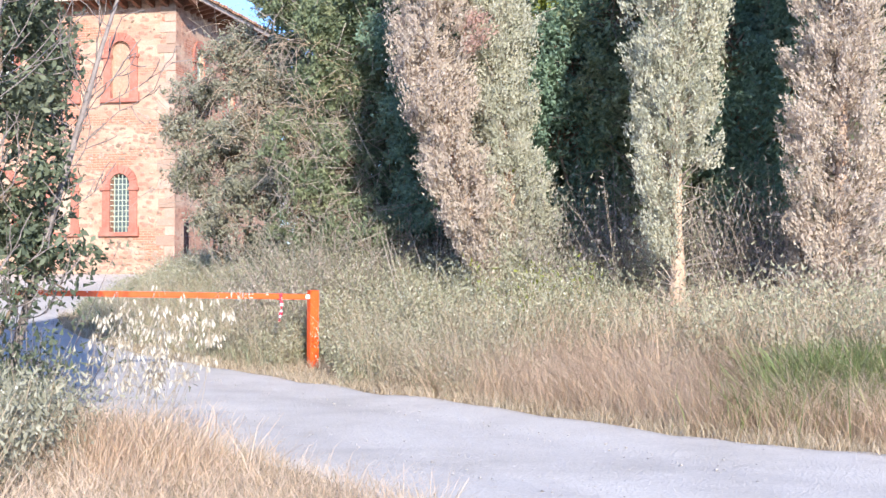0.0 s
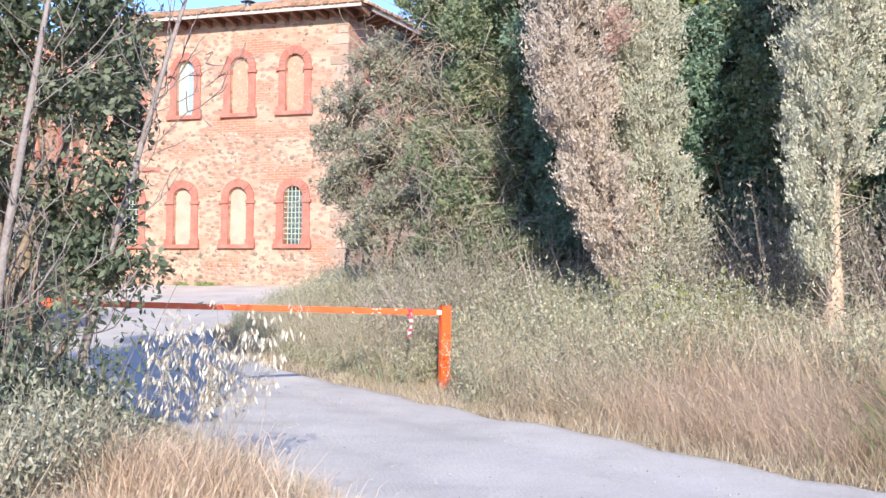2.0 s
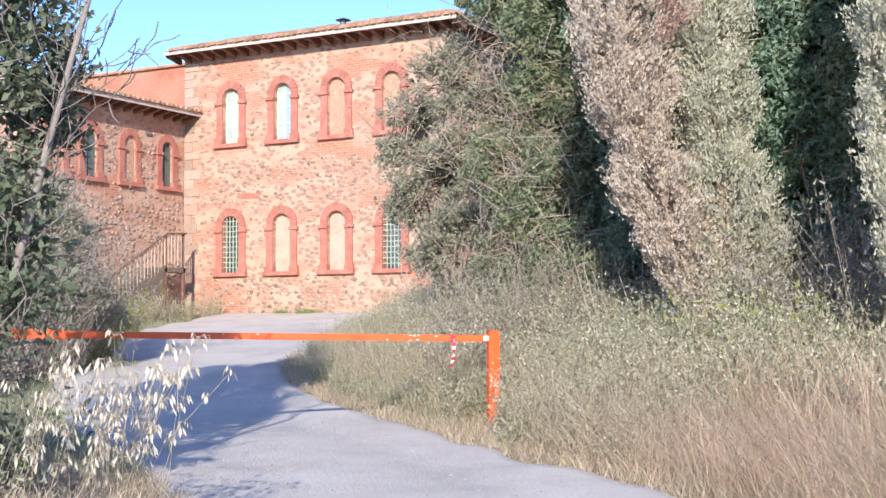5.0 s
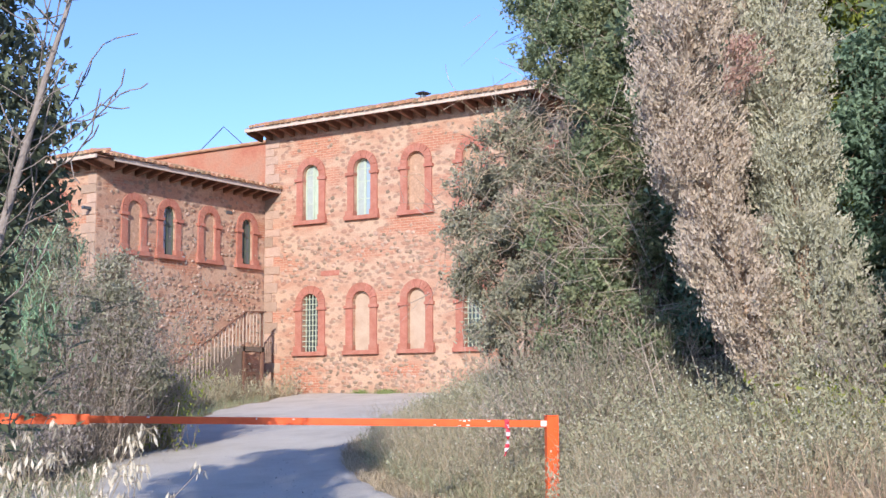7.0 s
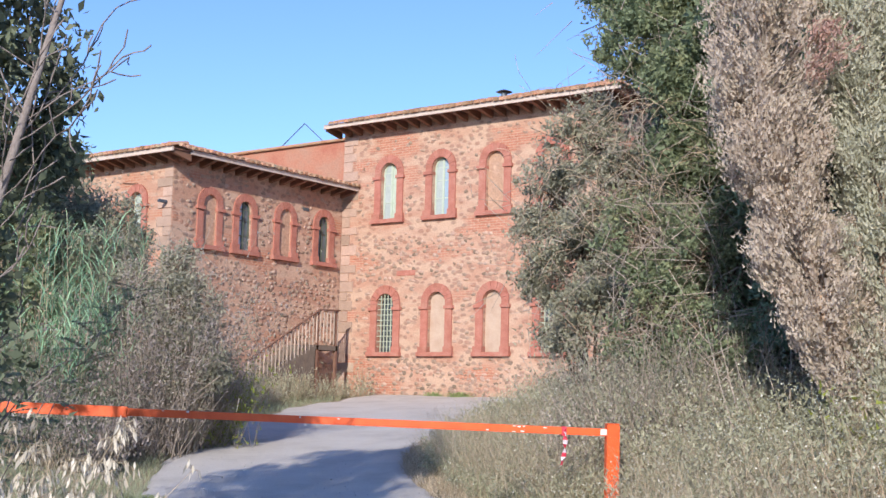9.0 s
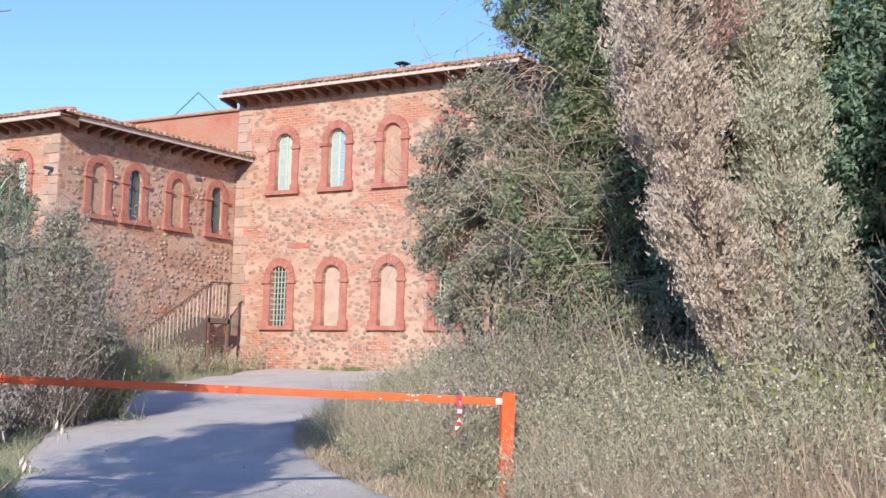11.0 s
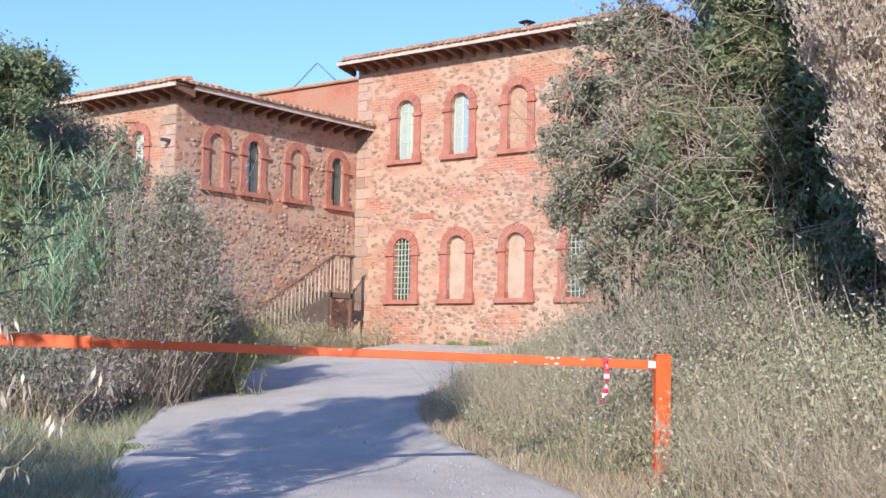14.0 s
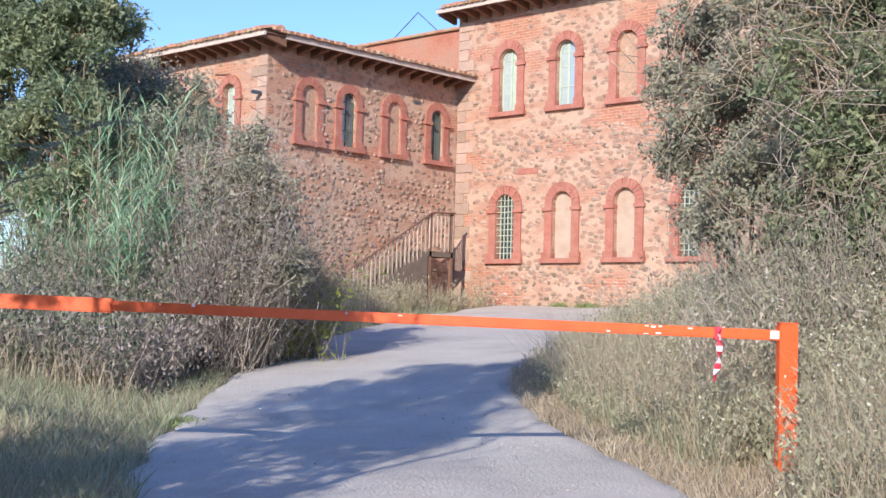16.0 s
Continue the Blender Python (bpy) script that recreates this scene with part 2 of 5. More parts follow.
LEAF_PURPLE = leafy("greyish scrub twigs", [(0.26, 0.215, 0.20), (0.35, 0.30, 0.27), (0.31, 0.30, 0.215)])
STRAW = leafy("dry golden grass", [(0.56, 0.41, 0.28), (0.66, 0.51, 0.365), (0.71, 0.59, 0.45)], 0.3, 0.3)
STRAW_PALE = leafy("pale dry grass", [(0.48, 0.39, 0.27), (0.58, 0.49, 0.36)], 0.3, 0.3)
GRASS = leafy("dull green grass", [(0.28, 0.32, 0.19), (0.37, 0.40, 0.255), (0.44, 0.43, 0.29)], 0.35, 0.3)
GRASS_FRESH = leafy("fresh green grass", [(0.26, 0.34, 0.13), (0.37, 0.43, 0.19)], 0.3, 0.3)
OAT = leafy("silvery oat spikelets", [(0.66, 0.58, 0.45), (0.78, 0.72, 0.60)], 0.2, 0.35)
FLOWER = leafy("small white flowers", [(0.62, 0.60, 0.50), (0.74, 0.72, 0.62)], 0.2, 0.3)
GROUND_MAT = material("dry earth and litter", [(0.25, 0.19, 0.12), (0.33, 0.26, 0.17), (0.24, 0.22, 0.13)], 1.3, 0.95, 0.6, 18, fine=0.35)


# ---- mesh helpers ----
class Solid:
    """Collects boxes, tubes and prisms into one mesh."""

    def __init__(self):
        self.v, self.f = [], []

    def add(self, verts, faces):
        o = len(self.v)
        self.v += [tuple(p) for p in verts]
        self.f += [tuple(i + o for i in q) for q in faces]
        return self

    def box(self, a, b, bevel=0.0):
        (x0, y0, z0), (x1, y1, z1) = a, b
        if bevel <= 0:
            vs = [(x, y, z) for z in (z0, z1) for x, y in ((x0, y0), (x1, y0), (x1, y1), (x0, y1))]
            return self.add(vs, [(3, 2, 1, 0), (4, 5, 6, 7), (0, 1, 5, 4), (1, 2, 6, 5), (2, 3, 7, 6), (3, 0, 4, 7)])
        bm = bmesh.new()
        bmesh.ops.create_cube(bm, size=1)
        bmesh.ops.scale(bm, vec=(x1 - x0, y1 - y0, z1 - z0), verts=bm.verts)
        bmesh.ops.translate(bm, vec=((x0 + x1) / 2, (y0 + y1) / 2, (z0 + z1) / 2), verts=bm.verts)
        bmesh.ops.bevel(bm, geom=bm.edges[:], offset=bevel, segments=2, affect="EDGES")
        self.add([v.co.copy() for v in bm.verts], [[v.index for v in f.verts] for f in bm.faces])
        bm.free()
        return self

    def tube(self, points, radii, sides=6):
        """A tapered tube along points."""
        pts = [Vector(p) for p in points]
        n = len(pts)
        if not hasattr(radii, "__len__"):
            radii = [radii] * n
        o = len(self.v)
        for i, p in enumerate(pts):
            d = (pts[min(i + 1, n - 1)] - pts[max(i - 1, 0)]).normalized()
            side = d.cross(Vector((0.31, 0.95, 0.05)) if abs(d.z) > 0.9 else Vector((0, 0, 1))).normalized()
            up = side.cross(d)
            for k in range(sides):
                a = 2 * math.pi * k / sides
                self.v.append(tuple(p + (side * math.cos(a) + up * math.sin(a)) * radii[i]))
        for i in range(n - 1):
            for k in range(sides):
                q = (k + 1) % sides
                self.f.append((o + i * sides + k, o + i * sides + q, o + (i + 1) * sides + q, o + (i + 1) * sides + k))
        self.f.append(tuple(o + k for k in reversed(range(sides))))
        self.f.append(tuple(o + (n - 1) * sides + k for k in range(sides)))
        return self

    def ribbon(self, front, back):
        """A closed solid between two outlines of the same length (front and back loops)."""
        n = len(front)
        o = len(self.v)
        self.v += [tuple(p) for p in front] + [tuple(p) for p in back]
        for i in range(n):
            j = (i + 1) % n
            self.f.append((o + i, o + j, o + n + j, o + n + i))
        return self

    def mesh(self, name, mat, smooth=False):
        me = bpy.data.meshes.new(name)
        me.from_pydata(self.v, [], self.f)
        me.materials.append(mat)
        bm = bmesh.new()
        bm.from_mesh(me)
        bmesh.ops.remove_doubles(bm, verts=bm.verts, dist=0.0002)
        bmesh.ops.recalc_face_normals(bm, faces=bm.faces)
        bm.to_mesh(me)
        bm.free()
        if smooth:
            me.polygons.foreach_set("use_smooth", [True] * len(me.polygons))
        return me


def part(name, solid, mat=None, parent=None, label="", smooth=False):
    me = solid.mesh(name, mat, smooth) if isinstance(solid, Solid) else solid
    ob = new(name, me)
    if parent is not None:
        ob.parent = parent
    if label:
        ob["label"] = label
    return ob


def thing(name, label, category, at=(0, 0, 0), group="", kind=""):
    ob = new(name)
    ob.empty_display_size = 0.2
    ob.location = at
    return tagged(ob, label, category, group, kind)


def np_mesh(name, verts, quads, mat):
    """Fast mesh of many quads from arrays."""
    me = bpy.data.meshes.new(name)
    verts, quads = np.asarray(verts, np.float32), np.asarray(quads, np.int32)
    me.vertices.add(len(verts))
    me.vertices.foreach_set("co", verts.ravel())
    me.loops.add(quads.size)
    me.loops.foreach_set("vertex_index", quads.ravel())
    me.polygons.add(len(quads))
    k = quads.shape[1]
    me.polygons.foreach_set("loop_start", np.arange(0, quads.size, k, dtype=np.int32))
    me.polygons.foreach_set("loop_total", np.full(len(quads), k, np.int32))
    me.materials.append(mat)
    me.update(calc_edges=True)
    return me


RNG = np.random.default_rng(7)


# ---- ground ----
ROAD_RIGHT = [(44, -31.5), (36, -28.4), (30.5, -26.0), (27.0, -24.75), (25.3, -23.7), (23.4, -22.0), (20.9, -20.0), (19.2, -18.3), (17.1, -16.75),
              (14.9, -14.8), (13.4, -12.9), (12.4, -11.2), (11.9, -8.6), (12.2, -5.5), (12.5, -0.2)]
ROAD_LEFT = [(44, -38.5), (36, -35.2), (30.5, -32.6), (27.0, -30.2), (25.0, -28.6), (22.9, -26.6), (20.6, -24.3), (18.2, -22.4), (15.6, -20.5),
             (13.0, -18.3), (10.2, -15.5), (7.3, -11.9), (4.9, -8.2), (3.0, -4.6), (1.7, -0.2)]


def ground_z(x, y):
    """The road climbs towards the building; shallow banks on both sides."""
    s = np.asarray(y, float) + 18.0
    ramp = np.where(s > 0, 0.081 * s, 0.012 * s)
    ramp = np.where(s > 18.0, 1.458, ramp)
    return np.maximum(ramp, -0.5)


def along(line, u):
    k = min(int(u), len(line) - 2)
    w = u - k
    return line[k][0] * (1 - w) + line[k + 1][0] * w, line[k][1] * (1 - w) + line[k + 1][1] * w


def road_sides(x, y):
    """Signed distance from the road (below 0 on it) and which verge (1 right, -1 left), for arrays."""
    p = np.column_stack([np.ravel(x), np.ravel(y)]).astype(float)
    best, side, inside = np.full(len(p), 1e9), np.ones(len(p)), np.zeros(len(p), bool)
    for sign, line in ((1, ROAD_RIGHT), (-1, ROAD_LEFT)):
        for a, b in zip(line, line[1:]):
            a, d = np.array(a, float), np.array(b, float) - np.array(a, float)
            w = np.clip((p - a) @ d / (d @ d), 0, 1)
            r = np.linalg.norm(p - a - w[:, None] * d, axis=1)
            cross = d[0] * (p[:, 1] - a[1]) - d[1] * (p[:, 0] - a[0])
            near = r < best
            best[near], side[near] = r[near], sign
            inside[near] = (cross > 0 if sign == 1 else cross < 0)[near]
    return np.where(inside, -best, best), side


def grounds(x, y):
    """Ground heights with the banks and small unevenness, for arrays."""
    x, y = np.ravel(np.asarray(x, float)), np.ravel(np.asarray(y, float))
    z = ground_z(x, y)
    d, side = road_sides(x, y)
    rise = np.where(side > 0, 0.35, np.where(y > -21, 0.45, 0.12))
    bank = rise * np.clip((d - 0.3) / 2.5, 0, 1)
    uneven = 0.02 * np.sin(1.7 * x + 0.6 * y) * np.sin(2.3 * y - 0.8 * x)
    fade = np.clip((-0.5 - y) / 2.5, 0, 1) * ((x > -12) & (x < 46) & (y > -42))
    return z + (bank + uneven) * fade - 0.02


def height(x, y):
    return float(grounds([x], [y])[0])


def build_ground():
    xs = sorted(set([-1500, -500, -150, -60, -30, -18] + [round(-12 + 0.5 * i, 2) for i in range(117)] + [56, 80, 150, 500, 1500]))
    ys = sorted(set([-1500, -500, -150, -70, -50] + [round(-42 + 0.5 * i, 2) for i in range(85)] + [4, 10, 25, 60, 150, 500, 1500]))
    gx, gy = np.meshgrid(xs, ys)
    v = np.column_stack([gx.ravel(), gy.ravel(), grounds(gx, gy)])
    w = len(xs)
    f = [(j * w + i, j * w + i + 1, (j + 1) * w + i + 1, (j + 1) * w + i) for j in range(len(ys) - 1) for i in range(w - 1)]
    ob = part("ground", np_mesh("ground", v, f, GROUND_MAT))
    for p in ob.data.polygons:
        p.use_smooth = True
    return tagged(ob, "dry earth ground with leaf litter", "ground", kind="structure")


def gravel_material():
    m = material("pale packed gravel", [(0.47, 0.43, 0.38), (0.57, 0.525, 0.47), (0.62, 0.58, 0.525)], 0.8, 0.95, 0.6, 38, fine=0.22)
    return m


def build_road():
    v, f = [], []
    steps, across = 140, 28
    for i in range(steps + 1):
        u = (len(ROAD_RIGHT) - 1) * i / steps
        (rx, ry), (lx, ly) = along(ROAD_RIGHT, u), along(ROAD_LEFT, u)
        for j in range(across + 1):
            w = j / across
            wob = 0.22 * noise.noise((u * 3.1, 5.0 if j < across / 2 else 9.0, 0)) * abs(2 * w - 1)
            w2 = w + wob * (1 if w > 0.5 else -1) * 0.3
            x, y = rx * (1 - w2) + lx * w2, ry * (1 - w2) + ly * w2
            edge = min(w, 1 - w)
            rut = -0.02 * (math.exp(-((w - 0.3) / 0.07) ** 2) + math.exp(-((w - 0.7) / 0.07) ** 2))
            lift = 0.035 if edge > 0.03 else -0.06
            z = float(ground_z(x, y)) + lift + rut + 0.012 * noise.noise((x * 2.2, y * 2.2, 1.7))
            v.append((x, y, z))
    n = across + 1
    f = [(i * n + j, i * n + j + 1, (i + 1) * n + j + 1, (i + 1) * n + j) for i in range(steps) for j in range(across)]
    me = np_mesh("road", v, f, gravel_material())
    bm = bmesh.new()
    bm.from_mesh(me)
    bmesh.ops.recalc_face_normals(bm, faces=bm.faces)
    bm.to_mesh(me)
    bm.free()
    ob = part("road", me)
    for p in me.polygons:
        p.use_smooth = True
    return tagged(ob, "pale gravel track with shallow wheel ruts", "road", kind="structure")


build_ground()
build_road()


# ---- buildings ----
def arch_outline(c, half, z0, spring, n=10):
    """Outline in (u, z): up the right side, over the arch, down the left; closed along the bottom."""
    pts = [(c + half, z0)]
    pts += [(c + half * math.cos(math.pi * k / n), spring + half * math.sin(math.pi * k / n)) for k in range(n + 1)]
    pts.append((c - half, z0))
    return pts


def wall_with_openings(u0, u1, z0, z1, openings, place, depth):
    """A wall sheet with arched holes cut through, with reveals. place(u, z, d) maps to the world."""
    s = Solid()
    n = 10
    rows = {}
    for o in openings:
        rows.setdefault((o["z0"], o["spring"], o["half"]), []).append(o)
    ordered = sorted(rows.items())
    bands, z = [], z0
    for (oz, sp, half), group in ordered:
        bands.append((z, oz, None))
        bands.append((oz, sp + half, sorted(group, key=lambda q: q["c"])))
        z = sp + half
    bands.append((z, z1, None))
    for d, flip in ((0.0, False), (depth, True)):
        for a, b, group in bands:
            if group is None:
                s.add([place(u0, a, d), place(u1, a, d), place(u1, b, d), place(u0, b, d)], [(0, 1, 2, 3)])
                continue
            u = u0
            for o in group:
                l, r = o["c"] - o["half"], o["c"] + o["half"]
                s.add([place(u, a, d), place(l, a, d), place(l, o["spring"], d), place(l, b, d), place(u, b, d)], [(0, 1, 2, 3, 4)])
                arc = arch_outline(o["c"], o["half"], a, o["spring"], n)[1:-1]
                for (ua, za), (ub, zb) in zip(arc, arc[1:]):
                    s.add([place(ua, za, d), place(ua, b, d), place(ub, b, d), place(ub, zb, d)], [(0, 1, 2, 3)])
                u = r
            last = group[-1]
            s.add([place(u, a, d), place(u1, a, d), place(u1, b, d), place(u, b, d), place(u, last["spring"], d)], [(0, 1, 2, 3, 4)])
    for o in openings:
        out = arch_outline(o["c"], o["half"], o["z0"], o["spring"], n)
        s.ribbon([place(u, z, 0) for u, z in out], [place(u, z, depth) for u, z in out])
    s.ribbon([place(u0, z0, 0), place(u1, z0, 0), place(u1, z1, 0), place(u0, z1, 0)],
             [place(u0, z0, depth), place(u1, z0, depth), place(u1, z1, depth), place(u0, z1, depth)])
    return s


def arched_window(parent, place, o, fill):
    """Brick surround with imposts and sill, and what fills the opening."""
    c, half, z0, sp = o["c"], o["half"], o["z0"], o["spring"]
    jamb, n = o.get("jamb", 0.24), 12
    proud = -0.05

    def block(s, ua, ub, za, zb, da, db, at=place):
        vs = [at(u, z, d) for d in (da, db) for u, z in ((ua, za), (ub, za), (ub, zb), (ua, zb))]
        s.add(vs, [(0, 1, 2, 3), (7, 6, 5, 4), (0, 4, 5, 1), (1, 5, 6, 2), (2, 6, 7, 3), (3, 7, 4, 0)])

    sill = Solid()
    block(sill, c - half - jamb - 0.075, c + half + jamb + 0.075, z0 - 0.12, z0, -0.13, 0.2)
    win = part("window", sill, SURROUND, parent, o.get("label", "arched window with red brick surround and sill"))
    imp = sp - 0.19
    for sign in (-1, 1):
        a, b = sorted((c + sign * (half + 0.004), c + sign * (half + jamb)))
        a2, b2 = sorted((c + sign * (half - 0.012), c + sign * (half + jamb + 0.055)))
        for name, ua, ub, za, zb, da in (("jamb", a, b, z0 + 0.16, imp, proud), ("jamb", a, b, imp + 0.09, sp, proud),
                                         ("impost", a2, b2, imp, imp + 0.09, proud - 0.05), ("jamb_foot", a2, b2, z0 + 0.004, z0 + 0.16, proud - 0.035)):
            q = Solid()
            block(q, ua, ub, za, zb, da, 0.12)
            part(name, q, SURROUND, win)
    # arch ring of voussoirs with open joints
    k = 13
    for i in range(k):
        a0, a1 = math.pi * (i + 0.04) / k, math.pi * (i + 0.96) / k
        vs = []
        for d in (proud - 0.005 * (i % 2), 0.12):
            for r, a in ((half + 0.004, a0), (half + jamb, a0), (half + jamb, a1), (half + 0.004, a1)):
                vs.append(place(c + r * math.cos(a), sp + r * math.sin(a), d))
        q = Solid().add(vs, [(0, 1, 2, 3), (7, 6, 5, 4), (0, 4, 5, 1), (1, 5, 6, 2), (2, 6, 7, 3), (3, 7, 4, 0)])
        part("voussoir", q, SURROUND, win)

    back = o.get("back", -0.05)

    def pl(u, z, d):
        return place(u, z, d + back)

    def sheet(name, mat, d, thick, inset=0.0, label=""):
        out = arch_outline(c, half - inset, z0 + inset, sp, n)
        q = Solid()
        a = [pl(u, z, d) for u, z in out]
        b = [pl(u, z, d + thick) for u, z in out]
        q.ribbon(a, b)
        q.add(a, [tuple(range(len(a)))])
        q.add(b, [tuple(range(len(b)))])
        return part(name, q, mat, win, label)

    if fill == "cream":
        sheet("infill_panel", CREAM, 0.16, 0.1, 0.0, "flat cream plaster infill")
    elif fill == "stone":
        sheet("infill_panel", INFILL, 0.14, 0.1, 0.0, "bricked-up stone infill")
    elif fill == "grille":
        # flat dark sheet paints the unlit room behind the grille
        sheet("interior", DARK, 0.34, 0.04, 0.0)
        sheet("pane", PANE, 0.28, 0.01, 0.0)
        top = lambda u: sp + math.sqrt(max(0.0, half * half - (u - c) ** 2))
        for i in range(1, 5):
            u = c - half + 2 * half * i / 5
            q = Solid()
            block(q, u - 0.011, u + 0.011, z0, top(u), 0.07, 0.095, pl)
            part("grille_bar", q, GRILLE, win)
        rows = 11
        for i in range(1, rows):
            z = z0 + (sp + half - z0) * i / rows
            w = half if z < sp else math.sqrt(max(0.0, half * half - (z - sp) ** 2))
            q = Solid()
            block(q, c - w, c + w, z - 0.010, z + 0.010, 0.055, 0.072, pl)
            part("grille_bar", q, GRILLE, win)
    else:
        pale, blue = fill == "pale", fill == "blue"
        wood = FRAME_GREEN if pale or blue else FRAME_DARK
        # dark windows: the backing sheet's colour stands in for room shade
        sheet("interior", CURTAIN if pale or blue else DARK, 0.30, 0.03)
        out, inn = arch_outline(c, half, z0, sp, n), arch_outline(c, half - 0.045, z0 + 0.045, sp, n)
        q = Solid()
        for d in (0.17, 0.23):
            for i in range(len(out)):
                j = (i + 1) % len(out)
                q.add([pl(*out[i], d), pl(*out[j], d), pl(*inn[j], d), pl(*inn[i], d)], [(0, 1, 2, 3)])
        q.ribbon([pl(*p, 0.17) for p in inn], [pl(*p, 0.23) for p in inn])
        part("window_frame", q, wood, win, "faded green wooden frame" if pale or blue else "dark green wooden frame")
        q = Solid()
        block(q, c - 0.035, c + 0.035, z0 + 0.04, sp + half - 0.03, 0.165, 0.225, pl)
        part("mullion", q, wood, win)
        for z in (z0 + (sp - z0) * 0.37, z0 + (sp - z0) * 0.74, sp + 0.02):
            q = Solid()
            block(q, c - half + 0.04, c + half - 0.04, z - 0.013, z + 0.013, 0.175, 0.215, pl)
            part("glazing_bar", q, wood, win)
        for sign in (-1, 1):
            a, b = sorted((c + sign * 0.036, c + sign * (half - 0.045)))
            edges = [(a, z0 + 0.045), (b, z0 + 0.045)]
            r = half - 0.045
            arc = [a + (b - a) * t for t in (1, 0.8, 0.6, 0.4, 0.2, 0)]
            edges += [(u, sp + math.sqrt(max(0, r * r - (u - c) ** 2))) for u in arc]
            q = Solid()
            fa, fb = [pl(u, z, 0.19) for u, z in edges], [pl(u, z, 0.2) for u, z in edges]
            q.ribbon(fa, fb)
            q.add(fa, [tuple(range(len(fa)))])
            q.add(fb, [tuple(range(len(fb)))])
            # chosen panes get the reflected sky as a flat colour
            mat = SKY_REFLECTION_PANE if blue and sign > 0 else (CURTAIN if pale and sign < 0 or blue and sign < 0 else (FRAME_GREEN if pale else (SKY_REFLECTION_PANE if sign < 0 and o.get("sky") else PANE)))
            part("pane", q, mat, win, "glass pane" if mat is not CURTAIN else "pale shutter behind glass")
    return win


def stone_meshes(count=7):
    made = []
    for k in range(count):
        bm = bmesh.new()
        bmesh.ops.create_icosphere(bm, subdivisions=1, radius=0.5)
        for v in bm.verts:
            v.co *= 1 + 0.35 * noise.noise(v.co * 2.3 + Vector((k * 5.1, 0, 0)))
        me = bpy.data.meshes.new("stone")
        bm.to_mesh(me)
        bm.free()
        me.materials.append(STONE)
        made.append(me)
    return made


STONES = stone_meshes()


def scatter_stones(parent, place, turn, u0, u1, z0, z1, count, openings, rng, weight):
    """Dark field stones that show through the mortar, a little proud of the wall."""
    done = 0
    for _ in range(count * 20):
        if done >= count:
            break
        u, z = rng.uniform(u0, u1), rng.uniform(z0, z1)
        if rng.random() > weight(u, z):
            continue
        if any(abs(u - o["c"]) < o["half"] + 0.36 and o["z0"] - 0.2 < z < o["spring"] + o["half"] + 0.38 for o in openings):
            continue
        ob = new("stone", STONES[rng.integers(len(STONES))])
        ob.parent = parent
        w = rng.uniform(0.08, 0.24)
        ob.matrix_basis = Matrix.Translation(place(u, z, 0.012)) @ turn @ Matrix.Diagonal((w, 0.06, w * rng.uniform(0.5, 0.85), 1)) @ pose(0, 0, 0, 0, rng.uniform(0, 360), 0)
        done += 1


def rubble_field(parent, place, u0, u1, z0, z1, count, openings, rng, weight):
    """The many smaller stones between: flat six-sided lumps bedded in the mortar, in one mesh."""
    v, f = [], []
    used = []
    tries = 0
    while len(used) < count and tries < count * 25:
        tries += 1
        u, z = rng.uniform(u0, u1), rng.uniform(z0, z1)
        z = z0 + round((z - z0) / 0.15) * 0.15 + rng.normal(0, 0.022)
        if rng.random() > weight(u, z):
            continue
        if any(abs(u - o["c"]) < o["half"] + 0.34 and o["z0"] - 0.2 < z < o["spring"] + o["half"] + 0.36 for o in openings):
            continue
        if any(abs(u - a) < 0.14 and abs(z - b) < 0.10 for a, b in used[-700:]):
            continue
        used.append((u, z))
        w, h = rng.uniform(0.05, 0.13), rng.uniform(0.04, 0.075)
        o = len(v)
        spin = rng.uniform(0, 1)
        rs = rng.uniform(0.8, 1.15, 6)
        for grow, d in ((1.0, 0.01), (0.74, -rng.uniform(0.012, 0.03))):
            for k in range(6):
                a = math.pi * (k + spin) / 3
                v.append(place(u + w * grow * rs[k] * math.cos(a), z + h * grow * rs[k] * math.sin(a), d))
        f += [(o + k, o + (k + 1) % 6, o + 6 + (k + 1) % 6, o + 6 + k) for k in range(6)]
        f += [(o + 6, o + 7, o + 8, o + 9), (o + 9, o + 10, o + 11, o + 6)]
    tagged(part("rubble", np_mesh("rubble", v, f, RUBBLE), None, parent, "small brown field stones in mortar"), kind="stuff")


def quoins(parent, place, u, sign, z0, z1, rng):
    z = z0
    k = 0
    while z < z1 - 0.2:
        h = rng.uniform(0.22, 0.34)
        w = (0.55 if k % 2 else 0.32) * rng.uniform(0.9, 1.15)
        a, b = sorted((u, u + sign * w))
        s = Solid()
        vs = [place(p, q, d) for d in (-0.018 - 0.012 * rng.random(), 0.1) for p, q in ((a, z), (b, z), (b, z + h - 0.02), (a, z + h - 0.02))]
        s.add(vs, [(0, 1, 2, 3), (7, 6, 5, 4), (0, 4, 5, 1), (1, 5, 6, 2), (2, 6, 7, 3), (3, 7, 4, 0)])
        part("quoin", s, QUOIN, parent)
        z += h
        k += 1


